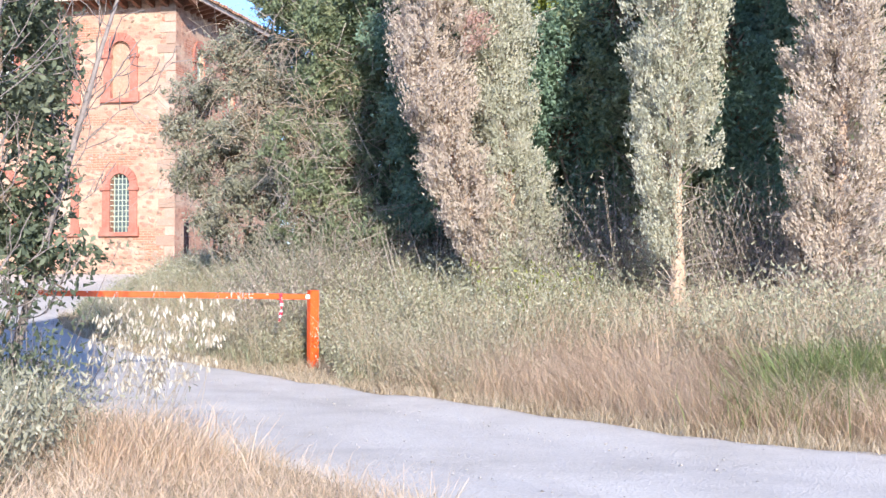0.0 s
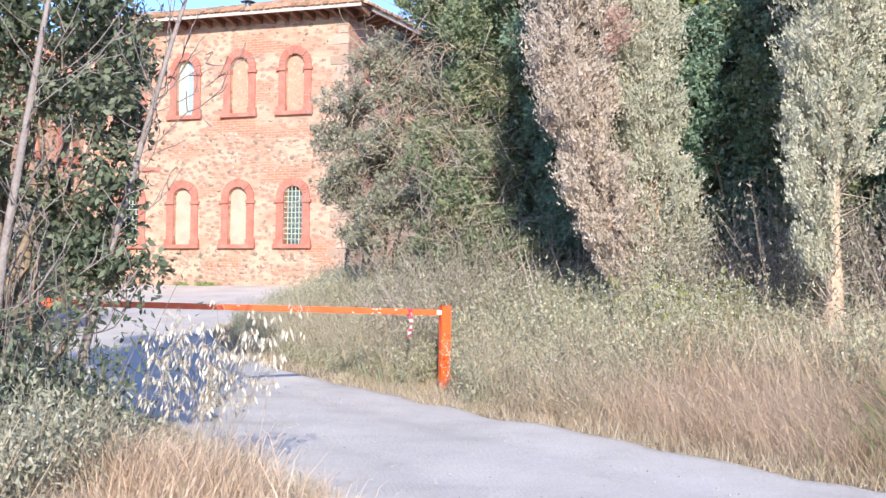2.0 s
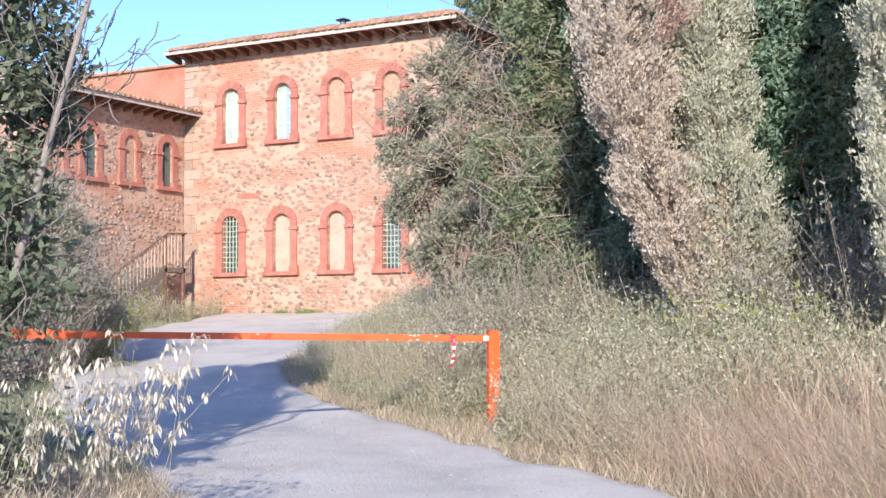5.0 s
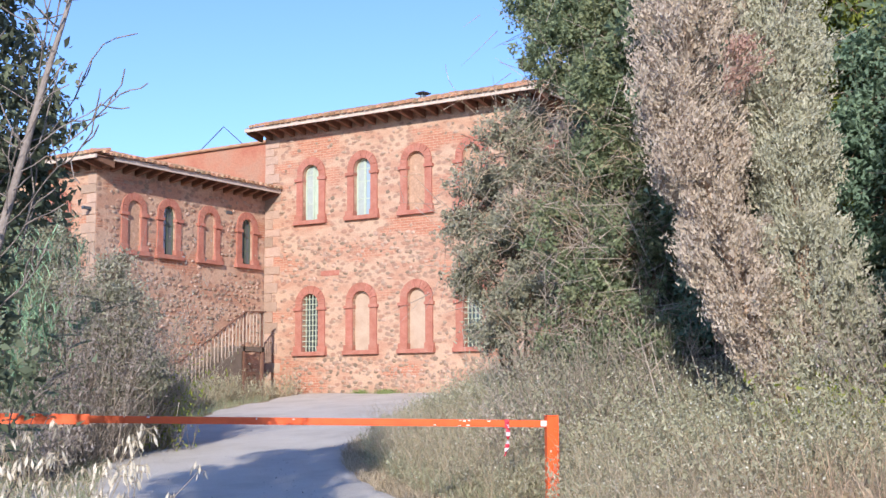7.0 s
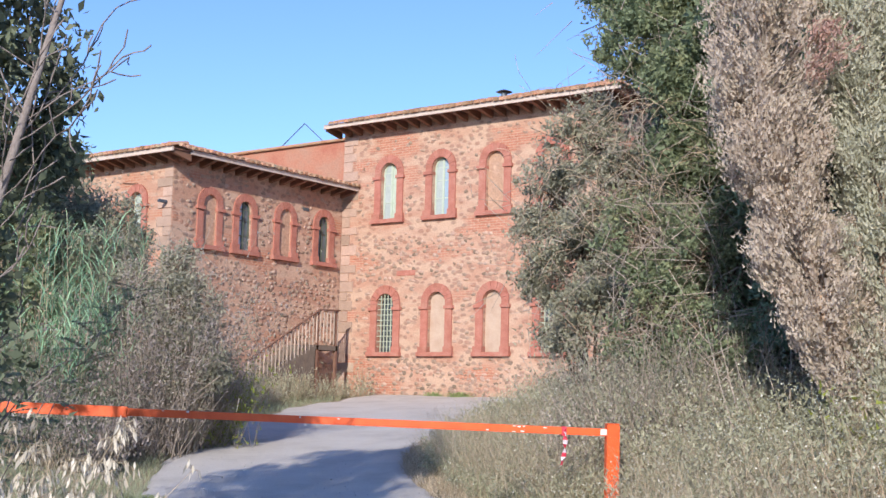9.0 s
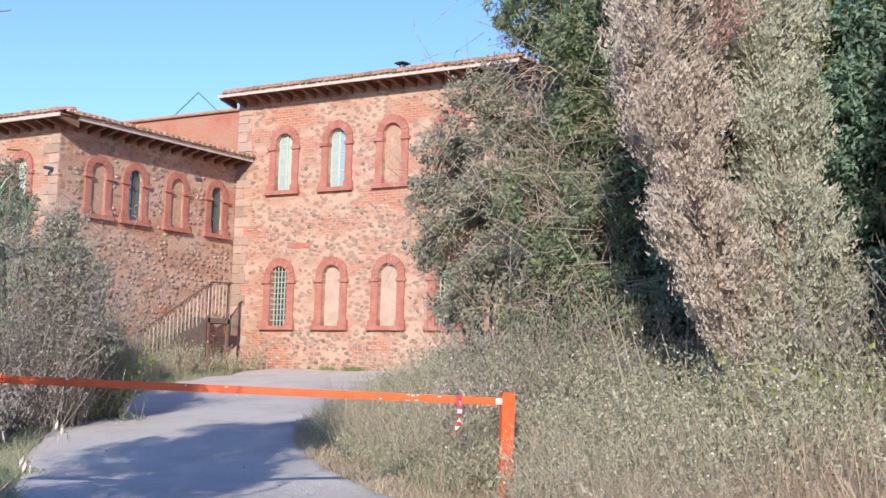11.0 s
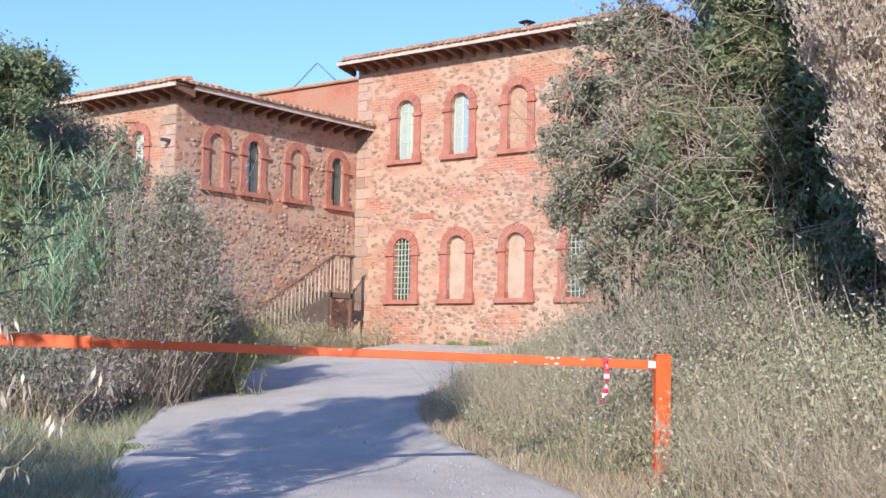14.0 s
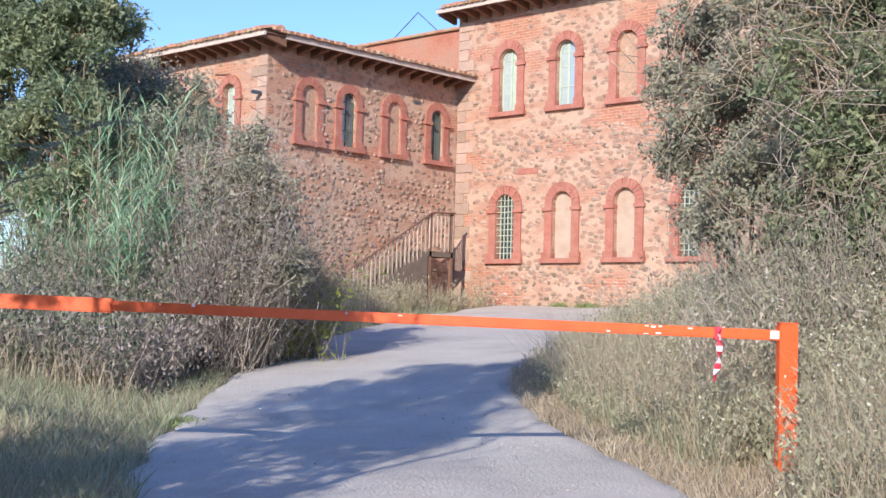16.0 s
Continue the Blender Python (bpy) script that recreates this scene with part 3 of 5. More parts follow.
def hip_roof(parent, x0, x1, y0, y1, z, pitch, hips=(True, True)):
    """Tiled hip roof with eaves at z over the rectangle; the tile courses are modelled."""
    half = (y1 - y0) / 2
    rise = half * math.tan(pitch)
    ra, rb = x0 + (half if hips[0] else 0), x1 - (half if hips[1] else 0)
    ym = (y0 + y1) / 2
    s = Solid()
    v = [(x0, y0, z), (x1, y0, z), (x1, y1, z), (x0, y1, z), (ra, ym, z + rise), (rb, ym, z + rise)]
    s.add(v, [(0, 1, 5, 4), (1, 2, 5), (2, 3, 4, 5), (3, 0, 4), (3, 2, 1, 0)])
    roof = part("roof", s, TILE, parent, "weathered terracotta barrel-tile roof")
    # barrel tiles in rows up the slopes seen from the ground
    t = Solid()

    def tiles(a, b, up, length):
        a, b, up = Vector(a), Vector(b), Vector(up).normalized()
        along_ = (b - a)
        n = int(along_.length / 0.21)
        side = along_.normalized()
        normal = side.cross(up)
        if normal.z < 0:
            normal = -normal
        for i in range(n):
            p = a + along_ * ((i + 0.5) / n)
            reach = length(i / n)
            row = 0.0
            while row < min(reach, 1.7):
                jig = RNG.normal(0, 0.012, 2)
                o = p + up * (row - 0.06) + side * jig[0] + normal * (0.005 + abs(jig[1]))
                e = o + up * 0.46
                ring0, ring1 = [], []
                for k in range(5):
                    an = math.pi * k / 4
                    off = side * math.cos(an) * 0.085 + normal * math.sin(an) * 0.085
                    ring0.append(o + off)
                    ring1.append(e + off * 0.82)
                t.add(ring0 + ring1, [(k, k + 1, k + 6, k + 5) for k in range(4)] + [(0, 1, 2, 3, 4)])
                row += 0.40
    tp = math.tan(pitch)
    L = x1 - x0
    tiles((x0, y0, z), (x1, y0, z), (0, 1, tp), lambda w: min(w * L if hips[0] else 9, (1 - w) * L if hips[1] else 9, half) / math.cos(pitch))
    D = y1 - y0
    if hips[1]:
        tiles((x1, y0, z), (x1, y1, z), (-1, 0, tp), lambda w: min(w * D, (1 - w) * D) / math.cos(pitch))
    part("barrel_tiling", t, TILE, roof)["kind"] = "stuff"
    return roof


def eaves(parent, a, b, out, z, overhang, start=0.0, step=0.45):
    """Soffit, fascia and carved rafter brackets along the wall line a-b; out is the outward way."""
    a, b, out = Vector((*a, 0)), Vector((*b, 0)), Vector((*out, 0))
    d = (b - a).normalized()
    n = int((b - a).length / step)

    def bar(s, p, half_w, near, far, z0, z1, z2=None):
        z2 = z0 if z2 is None else z2
        vs = []
        for w in (-half_w, half_w):
            for r, zz in ((near, z0), (far, z2), (far, z1), (near, z1)):
                q = p + d * w + out * r
                vs.append((q.x, q.y, zz))
        s.add(vs, [(0, 1, 2, 3), (7, 6, 5, 4), (0, 4, 5, 1), (1, 5, 6, 2), (2, 6, 7, 3), (3, 7, 4, 0)])
        return s

    for i in range(n + 1):
        p = a + d * (start + (b - a).length * i / n * 0.985 + 0.05)
        part("bracket", bar(Solid(), p, 0.055, -0.05, overhang - 0.08, z - 0.20, z + 0.035, z - 0.06), TIMBER, parent)
    mid, hw = (a + b) / 2, (b - a).length / 2
    part("soffit", bar(Solid(), mid, hw + 0.0, -0.1, overhang - 0.045, z + 0.039, z + 0.075), SOFFIT, parent)
    part("fascia", bar(Solid(), mid, hw + 0.0, overhang - 0.04, overhang + 0.02, z - 0.02, z + 0.11), FASCIA, parent, "pale painted fascia board")


LABEL_A = "two-storey red brick and rubble stone factory building"
AX0, AX1, AZ0, AZ1 = 0.3, 9.75, 0.9, 9.72
A_LOW = [dict(c=c, half=0.315, z0=2.73, spring=4.17, jamb=0.25) for c in (2.16, 4.09, 6.06, 7.97)]
A_UP = [dict(c=c, half=0.31, z0=6.74, spring=8.16, jamb=0.24) for c in (2.16, 4.12, 6.06, 7.97)]


def build_main():
    b = thing("factory_building", LABEL_A, "building", (5, 4, AZ0))

    def front(u, z, d):
        return (u - 5, d - 4, z - AZ0)

    def side(u, z, d):
        return (AX1 - d - 5, u - 4, z - AZ0)

    ops = A_LOW + A_UP
    part("wall", wall_with_openings(AX0, AX1 - 0.004, AZ0, AZ1, ops, front, 0.4), WALL, b, "brick and rubble front wall")
    side_op = [dict(c=1.75, half=0.31, z0=6.74, spring=8.16, jamb=0.24), dict(c=4.2, half=0.31, z0=6.74, spring=8.16, jamb=0.24)]
    part("wall", wall_with_openings(0.404, 9.0, AZ0, AZ1, side_op, side, 0.4), WALL, b, "brick and rubble end wall")
    rest = Solid()
    rest.box((AX0 - 5, 0.404 - 4, 0), (AX0 + 0.4 - 5, 9.0 - 4, AZ1 - AZ0)).box((AX0 + 0.404 - 5, 8.6 - 4, 0), (AX1 - 0.404 - 5, 9.0 - 4, AZ1 - AZ0))
    part("wall", rest, WALL, b, "plain rear walls")
    for o, fill in zip(A_LOW, ("grille", "cream", "cream", "grille")):
        arched_window(b, front, o, fill)
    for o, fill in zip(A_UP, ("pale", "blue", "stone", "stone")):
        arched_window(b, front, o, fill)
    for o in side_op:
        arched_window(b, side, o, "pale")
    rng = np.random.default_rng(3)
    quoins(b, front, AX0 + 0.02, 1, AZ0 + 0.5, AZ1 - 0.25, rng)
    quoins(b, front, AX1 - 0.01, -1, AZ0 + 0.5, AZ1 - 0.25, rng)
    turn = Matrix.Identity(4)

    def weight(u, z):
        return 1.0 if z < 2.5 else (0.75 if 4.9 < z < 6.2 else 0.14)

    scatter_stones(b, front, turn, AX0 + 0.7, AX1 - 0.5, 1.5, 9.2, 300, ops, rng, weight)
    rubble_field(b, front, AX0 + 0.7, AX1 - 0.4, 1.5, 9.3, 400, ops, rng, lambda u, z: 1.0 if z < 2.55 else (0.8 if 4.8 < z < 6.15 else (0.05 if 6.15 < z < 6.8 else 0.3)))
    z = 9.62 - AZ0
    eaves(b, (AX0 - 0.25 - 5, -4), (AX1 + 0.7 - 5, -4), (0, -1), z, 0.7)
    eaves(b, (AX1 - 5, -4 + 0.1), (AX1 - 5, 9.2 - 4), (1, 0), z, 0.7)
    hip_roof(b, AX0 - 0.25 - 5, AX1 + 0.74 - 5, -0.74 - 4, 9.6 - 4, z + 0.10, radians(17))
    pale = Solid().box((0.42 - 5, -0.03 - 4, 2.12 - AZ0), (0.98 - 5, 0.05 - 4, 2.42 - AZ0), 0.02)
    part("base_block", pale, CREAM, b, "pale dressed corner stone")
    part("brick_course", Solid().box((2.55 - 5, -0.02 - 4, 5.0 - AZ0), (3.25 - 5, 0.05 - 4, 5.16 - AZ0), 0.008), SURROUND, b, "short patch of red brick")
    vent = part("roof_vent", Solid().tube([(6.3 - 5, -0.0 - 4, z + 0.25), (6.3 - 5, -0.0 - 4, z + 0.52)], 0.09, 10), METAL, b, "small sheet-metal roof vent")
    part("cowl", Solid().tube([(6.3 - 5, -4.0, z + 0.53), (6.3 - 5, -4.0, z + 0.60)], [0.24, 0.05], 10), METAL, vent)
    return b


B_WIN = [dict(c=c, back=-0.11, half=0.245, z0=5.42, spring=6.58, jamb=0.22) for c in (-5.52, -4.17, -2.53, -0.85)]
# left pane of this window carries the painted sky reflection
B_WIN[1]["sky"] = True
BY0 = -6.86
C_WIN = [dict(c=-1.15, half=0.245, z0=5.42, spring=6.58, jamb=0.22)]


def build_wing():
    b = thing("building_wing", "lower red brick and stone wing beside the factory", "building", (-3, -3, AZ0))

    def east(u, z, d):
        return (0.3 - d + 3, u + 3, z - AZ0)

    def south(u, z, d):
        return (u + 3, BY0 + d + 3, z - AZ0)

    top = 7.82
    part("wall", wall_with_openings(BY0 + 0.404, -0.004, AZ0, top, B_WIN, east, 0.4), WALL_WING, b, "brick and stone courtyard wall")
    part("wall", wall_with_openings(-9.0, 0.3, AZ0, top, C_WIN, south, 0.4), WALL_WING, b, "brick and stone gable-side wall")
    rest = Solid()
    rest.box((-9 + 3, BY0 + 0.404 + 3, 0), (-8.6 + 3, 2.4 + 3, top - AZ0)).box((-8.59 + 3, 2.0 + 3, 0), (0.25 + 3, 2.4 + 3, top - AZ0))
    part("wall", rest, WALL_WING, b, "plain rear walls")
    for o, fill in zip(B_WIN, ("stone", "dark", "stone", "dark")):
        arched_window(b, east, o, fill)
    for o in C_WIN:
        arched_window(b, south, o, "pale")
    lamp = part("wall_camera", Solid().box((0.05 + 3, BY0 - 0.32 + 3, 6.42 - AZ0), (0.15 + 3, BY0 - 0.04 + 3, 6.50 - AZ0), 0.012), METAL, b, "small dark wall-mounted camera")
    part("camera_arm", Solid().tube([(0.10 + 3, BY0 + 0.02 + 3, 6.38 - AZ0), (0.10 + 3, BY0 - 0.10 + 3, 6.42 - AZ0)], 0.018, 6), METAL, lamp)
    part("iron_rod", Solid().tube([(-1.75 + 3, BY0 - 0.03 + 3, 7.12 - AZ0), (-1.15 + 3, BY0 - 0.03 + 3, 7.05 - AZ0)], 0.018, 6), RUST, b, "rusty iron rod over the window")
    part("wall_vent", Solid().box((0.26 + 3, -1.78 + 3, 6.90 - AZ0), (0.33 + 3, -1.52 + 3, 7.00 - AZ0), 0.01), METAL, b, "small dark wall vent")
    rng = np.random.default_rng(5)
    quoins(b, south, 0.29, -1, AZ0 + 0.5, top - 0.2, rng)
    turn = pose(0, 0, 0, 0, 0, 90)
    scatter_stones(b, east, turn, BY0 + 0.5, -0.3, 2.0, 7.3, 240, B_WIN, rng, lambda u, z: 1.0 if z < 4.6 else 0.4)
    rubble_field(b, east, BY0 + 0.5, -0.25, 1.6, 7.4, 520, B_WIN, rng, lambda u, z: 1.0 if z < 4.75 else (0.15 if z < 5.3 else 0.55))
    rubble_field(b, south, -3.0, -0.5, 4.0, 7.4, 120, C_WIN, rng, lambda u, z: 0.5)
    z = 7.70 - AZ0
    eaves(b, (0.3 + 3, BY0 + 3), (0.3 + 3, -0.02 + 3), (1, 0), z, 0.65)
    eaves(b, (-9 + 3, BY0 + 3), (0.3 + 0.65 + 3, BY0 + 3), (0, -1), z, 0.65)
    hip_roof(b, -9.5 + 3, 0.99 + 3, BY0 - 0.69 + 3, -0.02 + 3, z + 0.10, radians(15))
    return b


def build_back():
    b = thing("rear_block", "taller faded red rendered block behind the wing", "building", (-5, 4, AZ0))
    s = Solid().box((-9.5 + 5, 2.5 - 4, 0), (0.28 + 5, 7.5 - 4, 10.0 - AZ0))
    part("wall", s, RED_WALL, b, "faded red rendered wall")
    part("coping", Solid().box((-9.6 + 5, 2.38 - 4, 10.003 - AZ0), (0.29 + 5, 2.75 - 4, 10.10 - AZ0), 0.02), TILE, b, "terracotta coping")
    fr = Solid()
    fr.tube([(-5.1 + 5, 2.6 - 4, 10.05 - AZ0), (-3.9 + 5, 2.6 - 4, 10.85 - AZ0), (-2.9 + 5, 2.6 - 4, 10.05 - AZ0)], 0.018, 5)
    part("antenna_frame", fr, METAL, b, "thin metal frame on the roof line")
    return b


build_main()
build_wing()
build_back()


# ---- stair rail beside the wing ----
def build_stair():
    t = thing("outside_stair", "stone outside stair with weathered wooden picket railing", "stair", (0.8, -3.0, 1.3))
    # steps and landing have the stair's shade in their dark colour
    for i in range(9):
        y0 = -3.75 + i * 0.3
        s = Solid().box((0.31 - 0.8, y0 + 2, -0.4), (1.25 - 0.8, y0 + 0.3 + 2, 0.1 + 0.16 * (i + 1)))
        part("step", s, STEP_STONE, t)
    part("landing", Solid().box((0.31 - 0.8, -1.048 + 2, 1.42), (1.25 - 0.8, -0.03 + 2, 1.56)), STEP_STONE, t)
    for y in (-0.95, -0.12):
        part("post", Solid().box((1.17 - 0.8, y - 0.04 + 2, -0.3), (1.25 - 0.8, y + 0.04 + 2, 2.6)), RUST, t)
    x = 1.29 - 0.8
    part("handrail", Solid().tube([(x, -3.75 + 2, 1.0), (x, -0.95 + 2, 2.58), (x, -0.06 + 2, 2.62)], 0.028, 6), RUST, t)
    for i in range(25):
        y = -3.7 + i * 0.15
        top = 1.0 + (min(y, -0.95) + 3.75) * 1.58 / 2.8
        part("picket", Solid().box((x - 0.06, y + 2 - 0.015, top - 0.95 + 0.06 * math.sin(i * 7)), (x - 0.035, y + 2 + 0.015, top + 0.05 * math.sin(i * 5.3))), PICKET, t)


build_stair()


# ---- barrier ----
def build_barrier():
    px, py = 20.03, -18.0
    t = thing("road_barrier", "orange-red painted steel bar barrier with chipped paint", "barrier", (px, py, 0))
    d = Vector((-0.735, -0.678, 0)).normalized()
    ang = math.degrees(math.atan2(d.y, d.x))
    R = pose(0, 0, 0, 0, 0, ang)

    def put(name, s, mat, parent=t, label="", smooth=False):
        ob = part(name, s, mat, parent, label, smooth)
        ob.data.transform(R)
        return ob

    level = R
    post = put("post", Solid().box((-0.065, -0.065, -0.5), (0.065, 0.065, 1.15), 0.008), RED_PAINT, t, "square steel post")
    put("post_cap", Solid().box((-0.068, -0.068, 1.151), (0.068, 0.068, 1.162), 0.004), RED_PAINT, post)
    R = R @ pose(0, 0, 0, 0, -1.05, 0)
    put("bar", Solid().box((0.07, -0.035, 1.03), (5.0, 0.035, 1.105), 0.006), RED_PAINT, t, "long square steel bar")
    put("bar_sleeve", Solid().box((4.9, -0.05, 1.015), (8.2, 0.05, 1.12), 0.008), RED_PAINT, t, "thicker telescopic sleeve of the bar")
    R = level
    put("far_post", Solid().box((8.2, -0.07, -0.5), (8.34, 0.07, 1.16), 0.008), RED_PAINT, t)
    rng = np.random.default_rng(11)
    R = level @ pose(0, 0, 0, 0, -1.05, 0)
    for i in range(11):
        u = rng.uniform(0.3, 5.2)
        w = rng.uniform(0.01, 0.04)
        h = rng.uniform(0.006, 0.018)
        z = rng.choice([1.038, 1.09, 1.095, 1.045])
        put("paint_chip", Solid().box((u, 0.0345, z - h / 2), (u + w, 0.0375, z + h / 2), 0.001), CHIPPED)
    put("latch_plate", Solid().box((0.075, 0.036, 1.04), (0.15, 0.041, 1.10), 0.002), CHIPPED, t, "bare pale latch plate")
    R = level
    for i in range(14):
        z = abs(rng.normal(0, 0.35)) % 1.0 + 0.06
        u = rng.uniform(-0.055, 0.045)
        w, h = rng.uniform(0.005, 0.02), rng.uniform(0.005, 0.024)
        put("paint_chip", Solid().box((u, 0.0645, z), (u + w, 0.068, z + h), 0.001), CHIPPED, post)
    return t, d, R


BARRIER, BAR_DIR, BAR_TURN = build_barrier()


def build_tape():
    t = thing("warning_tape", "twisted red and white plastic tape tied to the barrier", "tape", (20.03, -18.0, 1.07))
    n = 9
    for i in range(n):
        s = Solid()
        za, zb = 0.04 - i * 0.042, 0.04 - (i + 1) * 0.042
        sway = lambda z: 0.05 * math.sin(z * 6) - 0.24 * min(0.0, z)
        tw = lambda k: 0.9 * k
        vs = []
        for z, k in ((za, i), (zb, i + 1)):
            for sgn in (-1, 1):
                for th in (-0.002, 0.002):
                    a = tw(k)
                    vs.append((0.50 + sway(z) + sgn * 0.026 * math.cos(a) - th * math.sin(a), 0.045 + sgn * 0.026 * math.sin(a) + th * math.cos(a), z))
        s.add(vs, [(0, 2, 6, 4), (1, 3, 7, 5), (0, 1, 5, 4), (2, 3, 7, 6)])
        ob = part("tape_stripe", s, TAPE_RED if i % 2 == 0 else TAPE_WHITE, t)
        ob.data.transform(BAR_TURN)
    loop = Solid().box((0.48, -0.039, -0.045), (0.53, 0.039, 0.05), 0.003)
    ob = part("tape_knot", loop, TAPE_RED, t)
    ob.data.transform(BAR_TURN)


build_tape()
tagged(part("old_pole", Solid().tube([(13.35, -7.3, 0.4), (13.35, -7.3, 2.65)], 0.06, 8), RUST), "short rusty iron pole standing in the scrub", "pole")


# ---- plants ----
def unit(a):
    return a / np.maximum(1e-9, np.linalg.norm(a, axis=1, keepdims=True))


def leaf_mesh(name, mat, at, way, length, width, rng, needle=False):
    """One folded rhombic leaf at each place, pointing along way; needle: a narrow three-cornered one."""
    n = len(at)
    way = unit(way)
    side = unit(np.cross(way, rng.normal(size=(n, 3))))
    if needle:
        L, W = length[:, None], width[:, None]
        a = at - way * L * 0.5
        v = np.stack([a - side * W * 0.5, a + side * W * 0.5, at + way * L * 0.5], 1).reshape(-1, 3)
        return np_mesh(name, v, np.arange(3 * n).reshape(-1, 3), mat)
    nor = np.cross(way, side)
    L, W = length[:, None], width[:, None]
    a = at - way * L * 0.5
    b = at + side * W * 0.5 + nor * W * 0.18
    c = at + way * L * 0.5
    d = at - side * W * 0.5 + nor * W * 0.18
    v = np.stack([a, b, c, d], 1).reshape(-1, 3)
    return np_mesh(name, v, np.arange(4 * n).reshape(-1, 4), mat)


def twig_mesh(name, mat, start, end, r0, r1, rng):
    """Thin three-sided tapering twigs."""
    n = len(start)
    way = unit(end - start)
    s = unit(np.cross(way, rng.normal(size=(n, 3))))
    u = np.cross(way, s)
    rings = []
    for p, r in ((start, r0), (end, r1)):
        for k in range(3):
            a = 2 * math.pi * k / 3
            rings.append(p + (s * math.cos(a) + u * math.sin(a)) * np.asarray(r).reshape(-1, 1))
    v = np.stack(rings, 1).reshape(-1, 3)
    o = np.arange(n)[:, None] * 6
    q = np.concatenate([o + np.array(f) for f in ((0, 1, 4, 3), (1, 2, 5, 4), (2, 0, 3, 5))])
    return np_mesh(name, v, q, mat)


def blade_mesh(name, mat, base, tall, lean, width, rng):
    """Bent grass blades of three joints."""
    n = len(base)
    az = rng.uniform(0, 2 * math.pi, n)
    bend = np.stack([np.cos(az), np.sin(az), np.zeros(n)], 1)
    faz = rng.uniform(0, math.pi, n)
    side = np.stack([np.cos(faz), np.sin(faz), np.zeros(n)], 1)
    up = np.array([0, 0, 1.0])
    T, Ln, W = tall[:, None], lean[:, None], width[:, None]
    p0 = base
    p1 = base + up * T * 0.45 + bend * T * Ln * 0.25
    p2 = base + up * T * 0.8 + bend * T * Ln * 0.65
    p3 = base + up * T * (1.0 - 0.25 * Ln) + bend * T * Ln * 1.15
    v = np.stack([p0 - side * W / 2, p0 + side * W / 2, p1 - side * W * 0.45, p1 + side * W * 0.45,
                  p2 - side * W * 0.3, p2 + side * W * 0.3, p3 - side * W * 0.06, p3 + side * W * 0.06], 1).reshape(-1, 3)
    o = np.arange(n)[:, None] * 8
    q = np.concatenate([o + np.array(f) for f in ((0, 1, 3, 2), (2, 3, 5, 4), (4, 5, 7, 6))])
    return np_mesh(name, v, q, mat)


def heights(xy):
    return grounds(xy[:, 0], xy[:, 1])


def crown_points(balls, clumps, per, spread, rng, hollow=0.55, lumps=11):
    """Leaf places in clumps over knobbly sub-crowns of the ellipsoids (centre, radii), with gaps between."""
    knobs = []
    for c, r in balls:
        d = unit(rng.normal(size=(lumps, 3)))
        rr = rng.uniform(0.28, 0.5, lumps)
        for k in range(lumps):
            knobs.append((np.array(c) + d[k] * np.array(r) * rng.uniform(0.55, 0.85), np.array(r) * rr[k]))
    vol = np.array([k[1].prod() for k in knobs]) ** 0.66
    which = rng.choice(len(knobs), clumps, p=vol / vol.sum())
    d = unit(rng.normal(size=(clumps, 3)))
    r = (hollow + (1 - hollow) * rng.random(clumps) ** 0.6) * (1 + 0.12 * rng.normal(size=clumps))
    c = np.array([k[0] for k in knobs])[which] + d * r[:, None] * np.array([k[1] for k in knobs])[which]
    size = spread * rng.uniform(0.4, 1.2, clumps)
    at = np.repeat(c, per, 0) + rng.normal(size=(clumps * per, 3)) * np.repeat(size, per)[:, None] * 0.7
    return at, np.repeat(d, per, 0), c


def limbs(s, foot, tips, r, rng, sides=7):
    """A trunk and limbs that bend from the foot to the tips."""
    foot = Vector(foot)
    for k, tip in enumerate(tips):
        tip = Vector(tip)
        pts = []
        for i in range(6):
            w = i / 5
            p = foot.lerp(tip, w)
            p.z = foot.z + (tip.z - foot.z) * (w ** 0.8)
            p += Vector(rng.normal(0, 0.06 * math.sin(math.pi * w) * (tip - foot).length / 2, 3))
            pts.append(p)
        s.tube(pts, [r * (1 - 0.8 * i / 5) * (1 if k == 0 else 0.6) for i in range(6)], sides)
    return s


